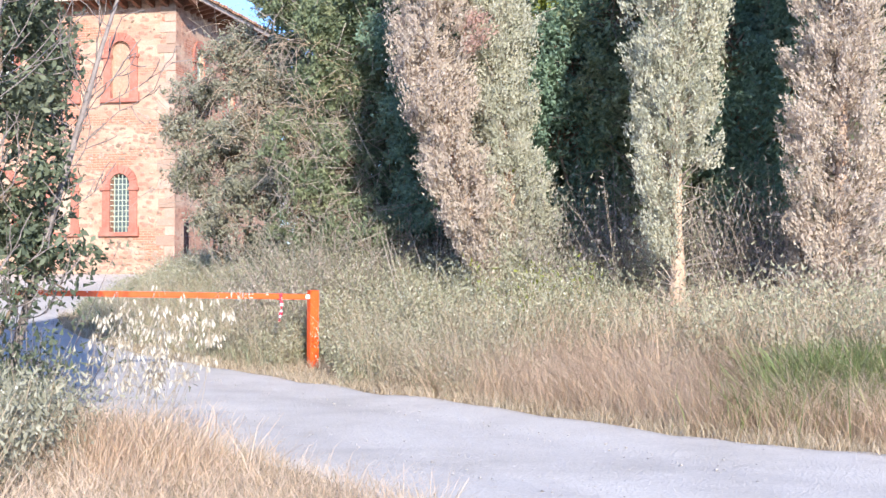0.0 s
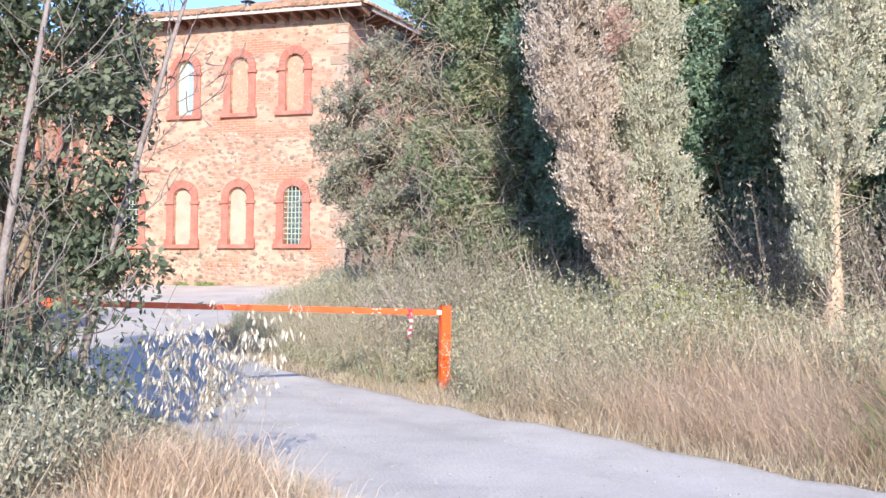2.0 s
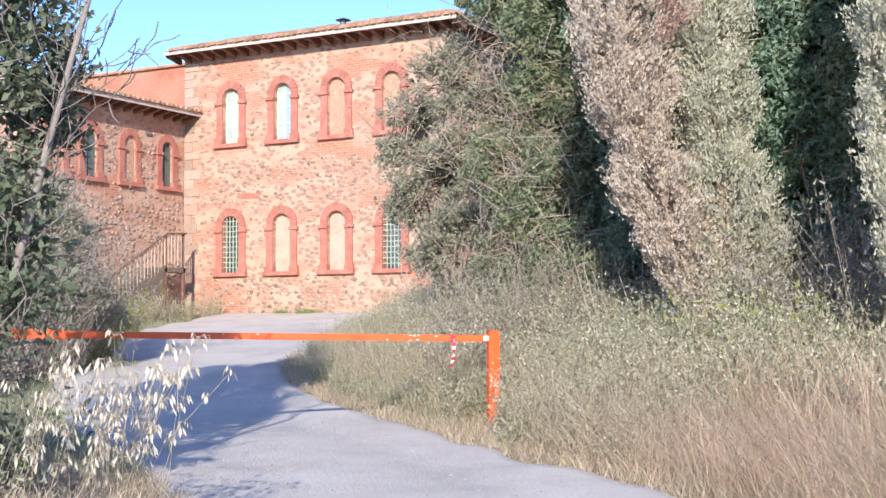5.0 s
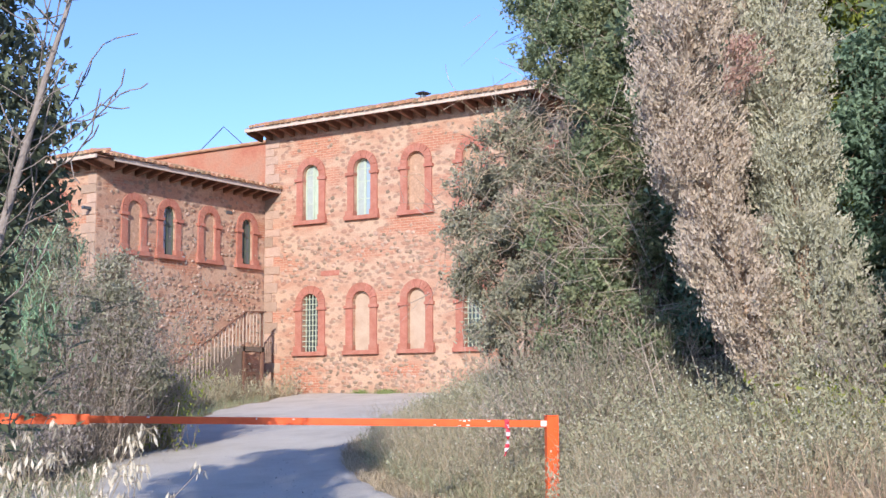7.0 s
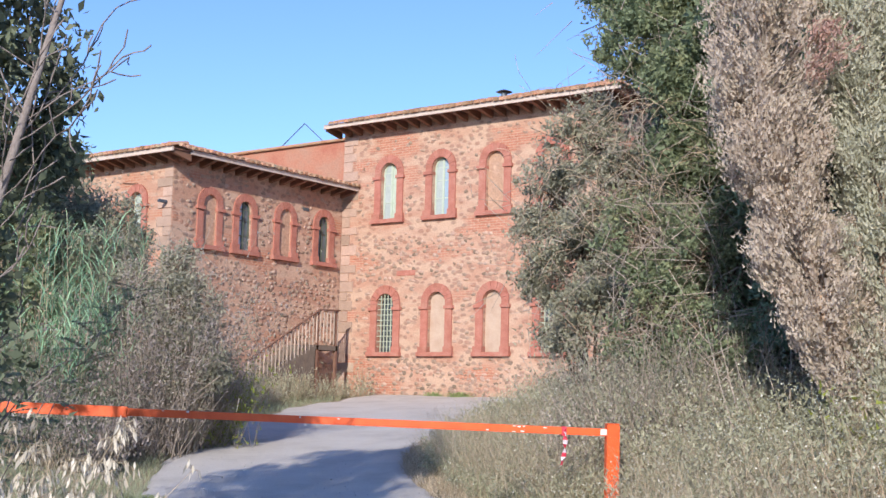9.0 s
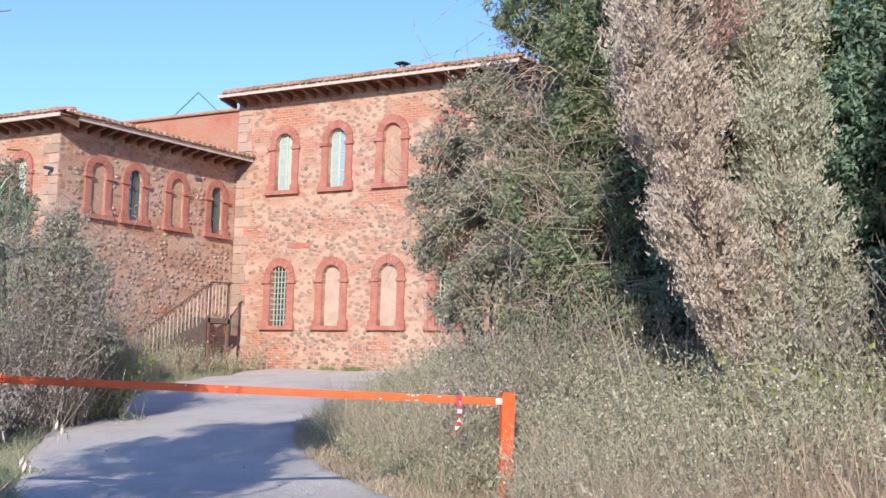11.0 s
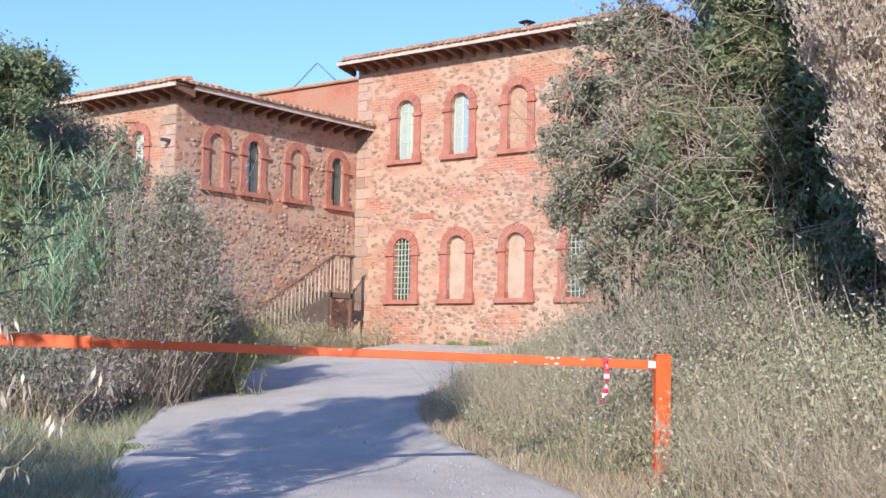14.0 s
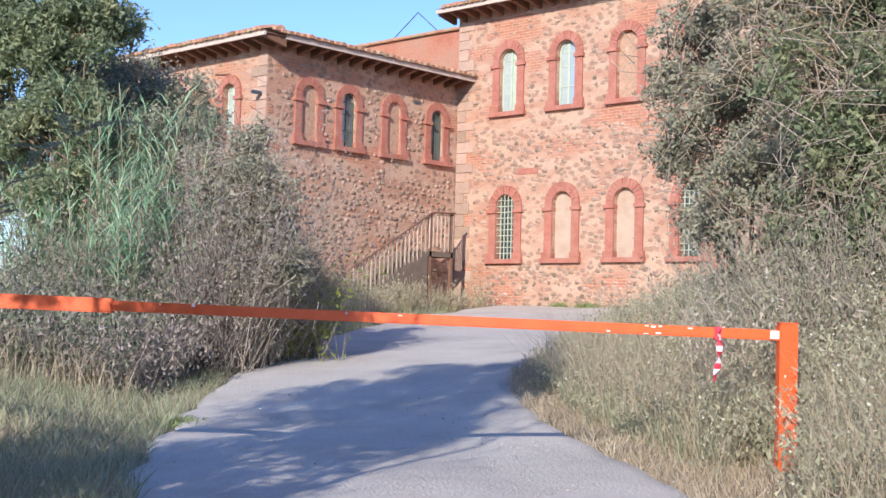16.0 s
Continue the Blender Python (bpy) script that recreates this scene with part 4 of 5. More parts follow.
def broad_tree(name, label, foot, balls, mat, clumps, per, spread, size, rng, trunk_r=0.14, dead=0, hollow=0.5, bark=None, twigs=True, category="tree", fine=False):
    """Tapered trunk, limbs into each part of the crown, twigs, and many small leaves."""
    fz = height(foot[0], foot[1]) - 0.1
    t = thing(name, label, category, (foot[0], foot[1], fz))
    base = np.array((foot[0], foot[1], fz))
    local = [((np.array(c) - base), r) for c, r in balls]
    s = limbs(Solid(), (0, 0, 0), [c for c, r in local], trunk_r, rng)
    part("trunk", s, bark or BARK, t, smooth=True)
    at, out, cl = crown_points(local, clumps, per, spread, rng, hollow)
    keep = at[:, 2] + fz > 0.1
    at, out = at[keep], out[keep]
    way = out * 0.6 + rng.normal(size=at.shape) * 0.8
    L = size * rng.uniform(0.6, 1.3, len(at))
    part("crown", leaf_mesh("crown", mat, at, way, L, L * (0.55 if fine else 0.5), rng, fine), None, t)
    if twigs:
        pick = rng.choice(len(cl), min(len(cl), 500), replace=False)
        cents = np.array([c for c, r in local])
        near = cents[np.argmin(((cl[pick][:, None] - cents[None]) ** 2).sum(2), 1)]
        st = near + (cl[pick] - near) * 0.35 + rng.normal(size=(len(pick), 3)) * 0.12
        tagged(part("twig_mass", twig_mesh("twig_mass", bark or BARK, st, cl[pick] * 1.0, np.full(len(pick), 0.014), np.full(len(pick), 0.004), rng), None, t), kind="stuff")
    if dead:
        c0 = np.array([b[0] for b in local])[rng.integers(len(local), size=dead)]
        rr = np.array([b[1] for b in local]).mean()
        st = c0 + rng.normal(size=(dead, 3)) * rr * 0.5
        en = st + unit(rng.normal(size=(dead, 3)) + np.array([0.2, -0.3, -0.3])) * rng.uniform(0.3, 0.9, dead)[:, None]
        tagged(part("dead_wood", twig_mesh("dead_wood", DEAD_WOOD, st, en, np.full(dead, 0.007), np.full(dead, 0.002), rng), None, t, "bleached dead twigs"), kind="stuff")
    return t


CYP_SIDE = np.array((0.87, 0.49, 0.0))    # the way along which the cypress row leans


def cypress(name, label, foot, rows, start, mat, tufts, rng, bare=0, one_sided=0.0, patch=None):
    """Upright feathery tufts round a bent stem; rows give height, sideways drift and crown radius."""
    fz = height(foot[0], foot[1]) - 0.1
    t = thing(name, label, "tree", (foot[0], foot[1], fz))
    hz, drift, rad = (np.array(c, float) for c in zip(*rows))
    top = hz[-1]

    def stem(z):
        return np.interp(z, hz, drift)[:, None] * CYP_SIDE[None] + np.column_stack([np.zeros((len(z), 2)), z - fz])

    zs = np.linspace(fz, top * 0.96, 11)
    s = Solid().tube([Vector(p) + Vector((rng.normal(0, 0.015), rng.normal(0, 0.015), 0)) for p in stem(zs)], [0.12 - 0.0105 * i for i in range(11)], 9)
    part("trunk", s, PALE_BARK, t, smooth=True)
    n = tufts * 2
    z = start + (top - start) * rng.random(n)
    az = rng.uniform(0, 2 * math.pi, n)
    low = np.array([noise.noise((math.cos(a) * 0.9 + foot[0], math.sin(a) * 0.9, q * 0.75)) for a, q in zip(az, z)])
    mid = np.array([noise.noise((math.cos(a) * 2.4, math.sin(a) * 2.4 + foot[1], q * 2.3 + 9)) for a, q in zip(az, z)])
    toward = np.cos(az) * CYP_SIDE[0] + np.sin(az) * CYP_SIDE[1]
    keep = (mid > -0.24) | (rng.random(n) < 0.42)
    keep &= ~((one_sided > 0) & (z < one_sided) & (toward > -0.35))
    pick = np.flatnonzero(keep)[:tufts]
    z, az, low, mid = z[pick], az[pick], low[pick], mid[pick]
    k = len(z)
    r = np.interp(z, hz, rad) * (0.80 + 0.50 * low + 0.62 * mid + rng.uniform(-0.36, 0.16, k))
    c = stem(z) + np.column_stack([np.cos(az) * r, np.sin(az) * r, np.zeros(k)])
    d = unit(np.column_stack([np.cos(az) * 0.55, np.sin(az) * 0.55, np.ones(k)]) + rng.normal(size=(k, 3)) * 0.22)
    long = rng.uniform(0.16, 0.38, k)
    per = 58
    w = rng.uniform(-0.5, 0.5, (k, per))
    thick = (0.042 * long / 0.25)[:, None] * np.sqrt(np.maximum(0.05, 1 - np.abs(2 * w) ** 1.5))
    at = c[:, None] + d[:, None] * (w * long[:, None])[..., None] + rng.normal(size=(k, per, 3)) * thick[..., None]
    way = d[:, None] + rng.normal(size=(k, per, 3)) * 0.42
    red = np.zeros(k, bool) if patch is None else (z > patch[0]) & (z < patch[1]) & (low + mid > patch[2])
    for sel, m, label2 in ((~red, mat, ""), (red, LEAF_RUST, "patch of reddish dead sprays")):
        if sel.sum() > 3:
            p, q = at[sel].reshape(-1, 3), way[sel].reshape(-1, 3)
            L = rng.uniform(0.034, 0.066, len(p))
            part("crown", leaf_mesh("crown", m, p, q, L, L * 0.42, rng, True), None, t, label2)
    j = rng.choice(k, min(k, 420), replace=False)
    st = stem(np.maximum(z[j] - 0.45, fz + 0.3))
    en = c[j] - d[j] * 0.05
    if bare:
        zz = rng.uniform(fz + 0.5, start + 1.3, bare)
        a2 = rng.uniform(0, 2 * math.pi, bare)
        st2 = stem(zz)
        st = np.concatenate([st, st2])
        en = np.concatenate([en, st2 + np.column_stack([np.cos(a2), np.sin(a2), rng.uniform(-0.2, 0.7, bare)]) * rng.uniform(0.15, 0.5, bare)[:, None]])
    tagged(part("twig_mass", twig_mesh("twig_mass", DEAD_WOOD, st, en, np.full(len(st), 0.011), np.full(len(st), 0.003), rng), None, t), kind="stuff")
    return t


def scrub(name, label, xy, tall, mat, n, size, rng, twig=None, flowers=0, category="shrub", upright=0.8, splay=0.38):
    """A patch of shrubs: stems from the ground, small leaves along them."""
    m = len(xy)
    z = heights(xy)
    base = np.column_stack([xy, z])
    stems = np.repeat(np.arange(m), 5)
    foot = base[stems] + rng.normal(size=(len(stems), 3)) * np.array([0.06, 0.06, 0])
    hgt = tall[stems] * rng.uniform(0.6, 1.15, len(stems))
    tip = foot + np.stack([np.clip(rng.normal(0, splay, len(stems)), -0.7, 0.7) * hgt, np.clip(rng.normal(0, splay, len(stems)), -0.7, 0.7) * hgt, hgt * rng.uniform(0.8, 1.0, len(stems))], 1)
    c = base[:, :2].mean(0)
    origin = np.array((c[0], c[1], float(z.min()) - 0.05))
    t = thing(name, label, category, origin)
    tagged(part("stem_mass", twig_mesh("stem_mass", twig or DEAD_WOOD, foot - origin - np.array([0, 0, 0.05]), tip - origin, np.full(len(stems), 0.007), np.full(len(stems), 0.002), rng), None, t), kind="stuff")
    w = rng.random(n) ** 0.65
    k = rng.integers(len(stems), size=n)
    at = foot[k] * (1 - w[:, None]) + tip[k] * w[:, None] + rng.normal(size=(n, 3)) * (0.05 + 0.06 * w)[:, None]
    way = rng.normal(size=(n, 3)) * 0.7 + np.array([0, 0, upright])
    L = size * rng.uniform(0.6, 1.5, n)
    tagged(part("foliage", leaf_mesh("foliage", mat, at - origin, way, L, L * 0.38, rng, True), None, t), kind="stuff")
    if flowers:
        w = 0.8 + 0.22 * rng.random(flowers)
        k = rng.integers(len(stems), size=flowers)
        at = foot[k] * (1 - w[:, None]) + tip[k] * w[:, None] + rng.normal(size=(flowers, 3)) * 0.06
        L = rng.uniform(0.015, 0.027, flowers)
        tagged(part("blossom", leaf_mesh("blossom", FLOWER, at - origin, rng.normal(size=(flowers, 3)), L, L * 0.9, rng), None, t, "small white flower heads"), kind="stuff")
    return t


def grass(name, label, xy, tall, mat, lean, width, rng):
    z = heights(xy)
    base = np.column_stack([xy, z - 0.02])
    ob = part(name, blade_mesh(name, mat, base, tall, lean, width, rng))
    return tagged(ob, label, "grass", kind="stuff")


def verge(side, u0, u1, d0, d1, n, rng, power=1.0, trodden=True):
    """Places beside the road between its rows u0 and u1, d0 to d1 metres out."""
    line = ROAD_RIGHT if side > 0 else ROAD_LEFT
    u = rng.uniform(u0, u1, n)
    d = d0 + (d1 - d0) * rng.random(n) ** power
    out = []
    for a, b in zip(u, d):
        k = min(int(a), len(line) - 2)
        x, y = along(line, a)
        tx, ty = line[k + 1][0] - line[k][0], line[k + 1][1] - line[k][1]
        q = math.hypot(tx, ty)
        nx, ny = (ty / q, -tx / q) if side > 0 else (-ty / q, tx / q)
        out.append((x + nx * b, y + ny * b))
    p = np.array(out)
    # trodden earth in front of the barrier post stays bare
    a, d = np.array((20.03, -17.9)), np.array((0.55, -1.7))
    k = np.clip((p - a) @ d / (d @ d), 0, 1)
    near = np.linalg.norm(p - a - k[:, None] * d, axis=1) < 0.42
    if trodden:
        p[near] += np.array((1.1, 1.4))
    return p


def rng_of(k):
    return np.random.default_rng(k)


# trees on the far side of the track
broad_tree("holm_oak", "large evergreen oak with bare lower twigs", (18.9, -13.2),
           [((18.9, -14.0, 5.3), (1.3, 1.1, 1.0)), ((18.5, -13.5, 6.8), (1.4, 1.3, 1.2)), ((19.4, -13.3, 8.6), (1.6, 1.4, 1.4)), ((20.0, -13.7, 6.2), (1.4, 1.2, 1.5)),
            ((19.7, -13.9, 4.3), (1.1, 0.9, 0.9))],
           LEAF_OAK, 5200, 30, 0.13, 0.078, rng_of(1), 0.16, 1500, hollow=0.62, fine=True)
broad_tree("olive_tree", "grey-leaved wild olive beside the track", (16.7, -12.6),
           [((15.85, -12.7, 4.5), (0.75, 0.75, 0.75)), ((16.6, -13.0, 3.5), (1.0, 0.85, 0.8)), ((16.0, -12.9, 3.3), (0.55, 0.5, 0.5)), ((16.9, -13.2, 5.2), (0.8, 0.75, 0.7)), ((17.4, -13.6, 2.5), (1.0, 0.8, 0.9)), ((16.5, -13.1, 2.4), (0.5, 0.45, 0.5)), ((17.6, -13.6, 4.4), (0.8, 0.7, 0.9))],
           LEAF_OLIVE, 1250, 32, 0.10, 0.062, rng_of(2), 0.06, 350, hollow=0.35, fine=True)


def vine_tangle():
    """Yellowish dry climber hanging in loops on the oak."""
    g = rng_of(33)
    t = thing("dry_climber", "yellowish dry climber tangled over the oak branches", "climbing plant", (18.6, -14.6, 3.0))
    st, en = [], []
    for i in range(150):
        p = np.array((g.normal(0.0, 0.75), g.normal(-0.1, 0.35), g.uniform(0.4, 2.6)))
        d = unit(np.array([[g.normal(), g.normal() * 0.6, g.uniform(-0.4, 0.8)]]))[0]
        for j in range(7):
            q = p + d * 0.11
            st.append(p), en.append(q)
            p = q
            d = unit((d + g.normal(0, 0.25, 3) + np.array((0, 0, -0.16)))[None])[0]
    st, en = np.array(st), np.array(en)
    tagged(part("vine", twig_mesh("vine", STRAW, st, en, np.full(len(st), 0.004), np.full(len(st), 0.0035), g), None, t), kind="stuff")


vine_tangle()
cypress("dry_cypress", "half-dead cypress with pinkish grey sprays, leaning", (22.6, -17.85),
        [(0.0, 0.0, 0.2), (1.2, 0.0, 0.28), (1.8, -0.18, 0.36), (2.6, -0.45, 0.47), (4.1, -0.95, 0.56), (5.4, -0.86, 0.56), (6.9, -0.80, 0.35)],
        1.0, LEAF_DRY, 1500, rng_of(3), patch=(3.4, 6.9, 0.62))
cypress("green_cypress", "grey-green columnar cypress beside a dry one", (22.72, -17.7),
        [(0.0, 0.0, 0.2), (1.0, 0.02, 0.3), (1.6, 0.08, 0.46), (2.3, 0.14, 0.58), (3.2, 0.0, 0.50), (4.1, -0.12, 0.43), (6.0, -0.16, 0.42), (7.2, -0.16, 0.25)],
        1.0, LEAF_CYP, 1700, rng_of(4))
cypress("bare_cypress", "pale cypress with a bare lower trunk", (25.15, -19.6),
        [(0.0, 0.0, 0.2), (1.6, 0.0, 0.42), (2.6, -0.02, 0.52), (4.7, -0.03, 0.52), (6.3, 0.0, 0.25)],
        1.65, LEAF_CYP, 1100, rng_of(5), 110, one_sided=2.75)
cypress("roadside_cypress", "pale cypress with drooping lower sprays", (27.15, -19.95),
        [(0.0, 0.0, 0.2), (0.9, -0.05, 0.34), (1.7, -0.22, 0.62), (2.6, -0.12, 0.60), (4.4, -0.10, 0.52), (6.2, -0.1, 0.25)],
        0.95, LEAF_DRY, 1200, rng_of(6), 90)
for i, (x, y, h, r_) in enumerate([(21.4, -13.4, 6.5, 2.2), (24.2, -14.6, 6.0, 2.0), (27.2, -15.8, 6.5, 2.3), (30.2, -17.5, 6.0, 2.2), (22.6, -10.2, 8.5, 2.8),
                                   (28.5, -12.0, 8.5, 3.0), (33.5, -18.0, 7.5, 2.6), (18.6, -9.8, 7.0, 2.4), (25.6, -11.0, 9.0, 2.8), (31.5, -13.5, 8.5, 3.0)]):
    broad_tree("woodland_tree", "dense dark green woodland tree behind the cypresses", (x, y),
               [((x, y, h * 0.62), (r_ * 0.9, r_ * 0.8, h * 0.34)), ((x - 0.6, y - 0.6, h * 0.95), (r_ * 0.8, r_ * 0.7, h * 0.25)), ((x + 0.7, y - 0.7, h * 0.28), (r_ * 0.8, r_ * 0.6, h * 0.22)), ((x - 0.6, y - 0.9, h * 0.30), (r_ * 0.8, r_ * 0.6, h * 0.24))],
               LEAF_WOOD if i % 3 != 2 else LEAF_OAK, 1700, 18, 0.22, 0.155, rng_of(20 + i), 0.14, 120, hollow=0.3, fine=True)
broad_tree("yellow_green_tree", "bright yellow-green sapling among dark trees", (22.7, -16.2),
           [((22.65, -16.2, 4.6), (0.5, 0.45, 1.4)), ((22.8, -16.1, 2.9), (0.35, 0.35, 0.7)), ((22.75, -16.1, 6.2), (0.6, 0.6, 0.9))], LEAF_LIGHT, 420, 22, 0.12, 0.085, rng_of(31), 0.05)
for i, (x, y, h, w) in enumerate([(23.65, -16.3, 5.6, 0.95), (21.3, -15.2, 6.6, 1.1), (26.1, -17.6, 5.4, 0.8), (24.7, -16.9, 6.4, 0.9)]):
    broad_tree("laurel_tree", "blue-green laurel with dense glossy leaves among cypresses", (x, y),
               [((x, y, h * 0.62), (w, w * 0.8, h * 0.16)), ((x - 0.3, y - 0.2, h * 0.80), (w * 0.9, w * 0.8, h * 0.14)), ((x + 0.4, y - 0.3, h * 0.95), (w * 0.9, w * 0.7, h * 0.13)), ((x + 0.1, y - 0.2, h * 0.42), (w * 0.8, w * 0.6, h * 0.12))],
               LEAF_TEAL if i != 3 else LEAF_OAK, 1500, 26, 0.13, 0.075, rng_of(35 + i), 0.07, 60, hollow=0.6, fine=True)

broad_tree("understorey_bush", "tangled grey-green bush with dead twigs under the oak", (18.9, -14.7),
           [((18.9, -14.9, 2.5), (0.8, 0.6, 0.7)), ((19.8, -15.1, 2.4), (0.7, 0.6, 0.7)), ((18.7, -14.9, 3.5), (0.7, 0.5, 0.6)), ((19.5, -15.0, 3.3), (0.6, 0.5, 0.6)), ((20.3, -15.5, 1.8), (0.5, 0.45, 0.6))],
           LEAF_OAK, 800, 28, 0.12, 0.07, rng_of(38), 0.05, 900, hollow=0.45, fine=True, category="shrub")


def dead_stems():
    """Bleached leaning stems beside the cypress."""
    g = rng_of(39)
    for i in range(7):
        x, y = 21.8 + g.normal(0, 0.28), -17.2 + g.normal(0, 0.3)
        z = height(x, y) - 0.05
        t = thing("dead_sapling", "thin bleached dead stem leaning beside the cypress", "sapling", (x, y, z), "dead stems")
        a, h = g.uniform(-0.45, 0.15), g.uniform(1.3, 2.5)
        pts = [Vector((a * h * w, 0.1 * h * w + 0.03 * math.sin(5 * w), h * w)) for w in (0, 0.25, 0.5, 0.75, 1.0)]
        part("stem", Solid().tube(pts, [0.012, 0.010, 0.008, 0.006, 0.003], 5), DEAD_WOOD, t, smooth=True)


dead_stems()

# scrub and grass on the far bank
r = rng_of(40)
for k in range(4):
    w = r.random(100)
    u = (k + w) / 4
    xy = np.column_stack([22.9 + 3.9 * u, -16.9 - 2.1 * u]) + r.normal(0, 0.28, (100, 2))
    scrub("shade_thicket", "thicket of purple-grey twigs behind the cypresses", xy, r.uniform(1.1, 2.5, 100), LEAF_PURPLE if k % 2 else LEAF_OLIVE, 14000, 0.055, r)
xy = np.array((23.75, -18.5)) + r.normal(size=(26, 2)) * np.array((0.3, 0.18))
scrub("yellow_green_weed", "bright yellow-green weeds between the cypresses", xy, r.uniform(0.7, 1.25, 26), LEAF_LIGHT, 3500, 0.07, r, GRASS_FRESH)
for k in range(7):
    u0 = 5.3 + k * 0.85
    xy = verge(1, u0, u0 + 1.0, 0.35, 3.2, 170, r, 0.8)
    d = road_sides(xy[:, 0], xy[:, 1])[0]
    low = 1.0 if k < 3 else 0.72
    scrub("grey_scrub", "tangled grey-green scrub with tiny white flowers", xy, low * (0.30 + 0.40 * np.clip(d - 0.2, 0, 2.4)), LEAF_SCRUB, 62000, 0.045, r, STRAW_PALE, 6000)
for k in range(4):
    xy = verge(1, 2.2 + k * 1.0, 3.3 + k * 1.0, 1.5, 4.2, 110, r)
    scrub("grey_scrub", "grey-green scrub behind the dry grass", xy, r.uniform(0.6, 1.2, 110), LEAF_SCRUB, 30000, 0.05, r, STRAW_PALE, 600)
for k in range(4):
    xy = np.column_stack([r.uniform(18.0 + k * 1.2, 19.6 + k * 1.2, 90), r.uniform(-15.6, -14.4, 90)])
    scrub("bare_thicket", "thicket of bare purple-grey twigs under the trees", xy, r.uniform(0.8, 1.9, 90), LEAF_OLIVE if k < 2 else LEAF_PURPLE, 12000, 0.05, r)
xy = np.column_stack([r.uniform(19.0, 21.4, 150), r.uniform(-16.6, -15.7, 150)])
scrub("twiggy_thicket", "pale leafless twiggy thicket beside the cypress", xy, r.uniform(0.9, 2.1, 150), LEAF_OLIVE, 15000, 0.045, r)
xy = verge(1, 1.6, 5.7, 0.2, 2.4, 44000, r, 0.8)
grass("tall_dry_grass", "tall golden dry grass on the bank", xy, r.uniform(0.25, 0.75, len(xy)) * np.where(r.random(len(xy)) < 0.12, 1.4, 1.0), STRAW, r.uniform(0.2, 1.9, len(xy)), r.uniform(0.002, 0.005, len(xy)), r)
xy = verge(1, 2.0, 11.0, -0.12, 1.1, 24000, r, trodden=False)
grass("verge_grass", "short dry grass along the track edge", xy, r.uniform(0.06, 0.25, len(xy)), STRAW_PALE, r.uniform(0.3, 1.1, len(xy)), r.uniform(0.004, 0.008, len(xy)), r)
xy = verge(1, 5.2, 9.5, 0.3, 2.9, 13000, r)
grass("dry_stalks", "sparse dry stalks standing out of the scrub", xy, r.uniform(0.4, 1.2, len(xy)), STRAW_PALE, r.uniform(0.1, 1.1, len(xy)), r.uniform(0.002, 0.005, len(xy)), r)
xy = verge(1, 1.8, 5.8, 1.0, 3.6, 7000, r)
grass("tall_stalks", "tall sparse straw stalks before the cypresses", xy, r.uniform(0.6, 1.25, len(xy)), STRAW, r.uniform(0.1, 0.7, len(xy)), r.uniform(0.003, 0.007, len(xy)), r)
xy = np.column_stack([r.uniform(18.6, 21.2, 110), r.uniform(-16.9, -15.4, 110)])
scrub("dry_pink_scrub", "dry pinkish scrub with bare tops on the bank", xy, r.uniform(0.8, 1.35, 110), LEAF_DRY, 14000, 0.045, r, DEAD_WOOD, 400)
xy = verge(1, 6.0, 12.0, 0.3, 2.4, 9000, r)
grass("green_grass", "dull green grass between the scrub", xy, r.uniform(0.15, 0.5, len(xy)), GRASS, r.uniform(0.2, 0.8, len(xy)), r.uniform(0.004, 0.009, len(xy)), r)
xy = np.array((26.9, -23.2)) + r.normal(size=(5000, 2)) * np.array((0.42, 0.26))
grass("green_tussock", "lush green grass tussock on the bank", xy, r.uniform(0.4, 0.9, len(xy)), GRASS_FRESH, r.uniform(0.4, 1.0, len(xy)), r.uniform(0.006, 0.012, len(xy)), r)

# near side: dark tree, dead branches, dry grass, oats
broad_tree("roadside_tree", "dark evergreen tree leaning over the verge", (19.2, -26.0),
           [((19.0, -26.4, 3.9), (1.2, 1.0, 1.0)), ((19.4, -26.3, 2.8), (0.8, 0.7, 0.8)), ((18.6, -26.9, 2.6), (1.2, 1.0, 0.9)), ((18.4, -26.6, 5.2), (1.3, 1.1, 1.1)),
            ((20.05, -25.75, 2.2), (0.5, 0.5, 0.55)), ((19.9, -25.85, 3.1), (0.6, 0.55, 0.6)), ((19.7, -25.9, 4.2), (0.7, 0.6, 0.7)), ((20.3, -25.65, 1.4), (0.4, 0.4, 0.45)), ((19.0, -25.8, 6.0), (1.1, 1.0, 0.9)),
            ((19.5, -25.6, 5.3), (1.2, 1.0, 0.8)), ((19.65, -25.0, 3.2), (0.5, 0.45, 0.8)), ((19.6, -25.0, 4.5), (0.6, 0.55, 0.8))],
           LEAF_SHADE, 2400, 24, 0.12, 0.08, rng_of(50), 0.09)


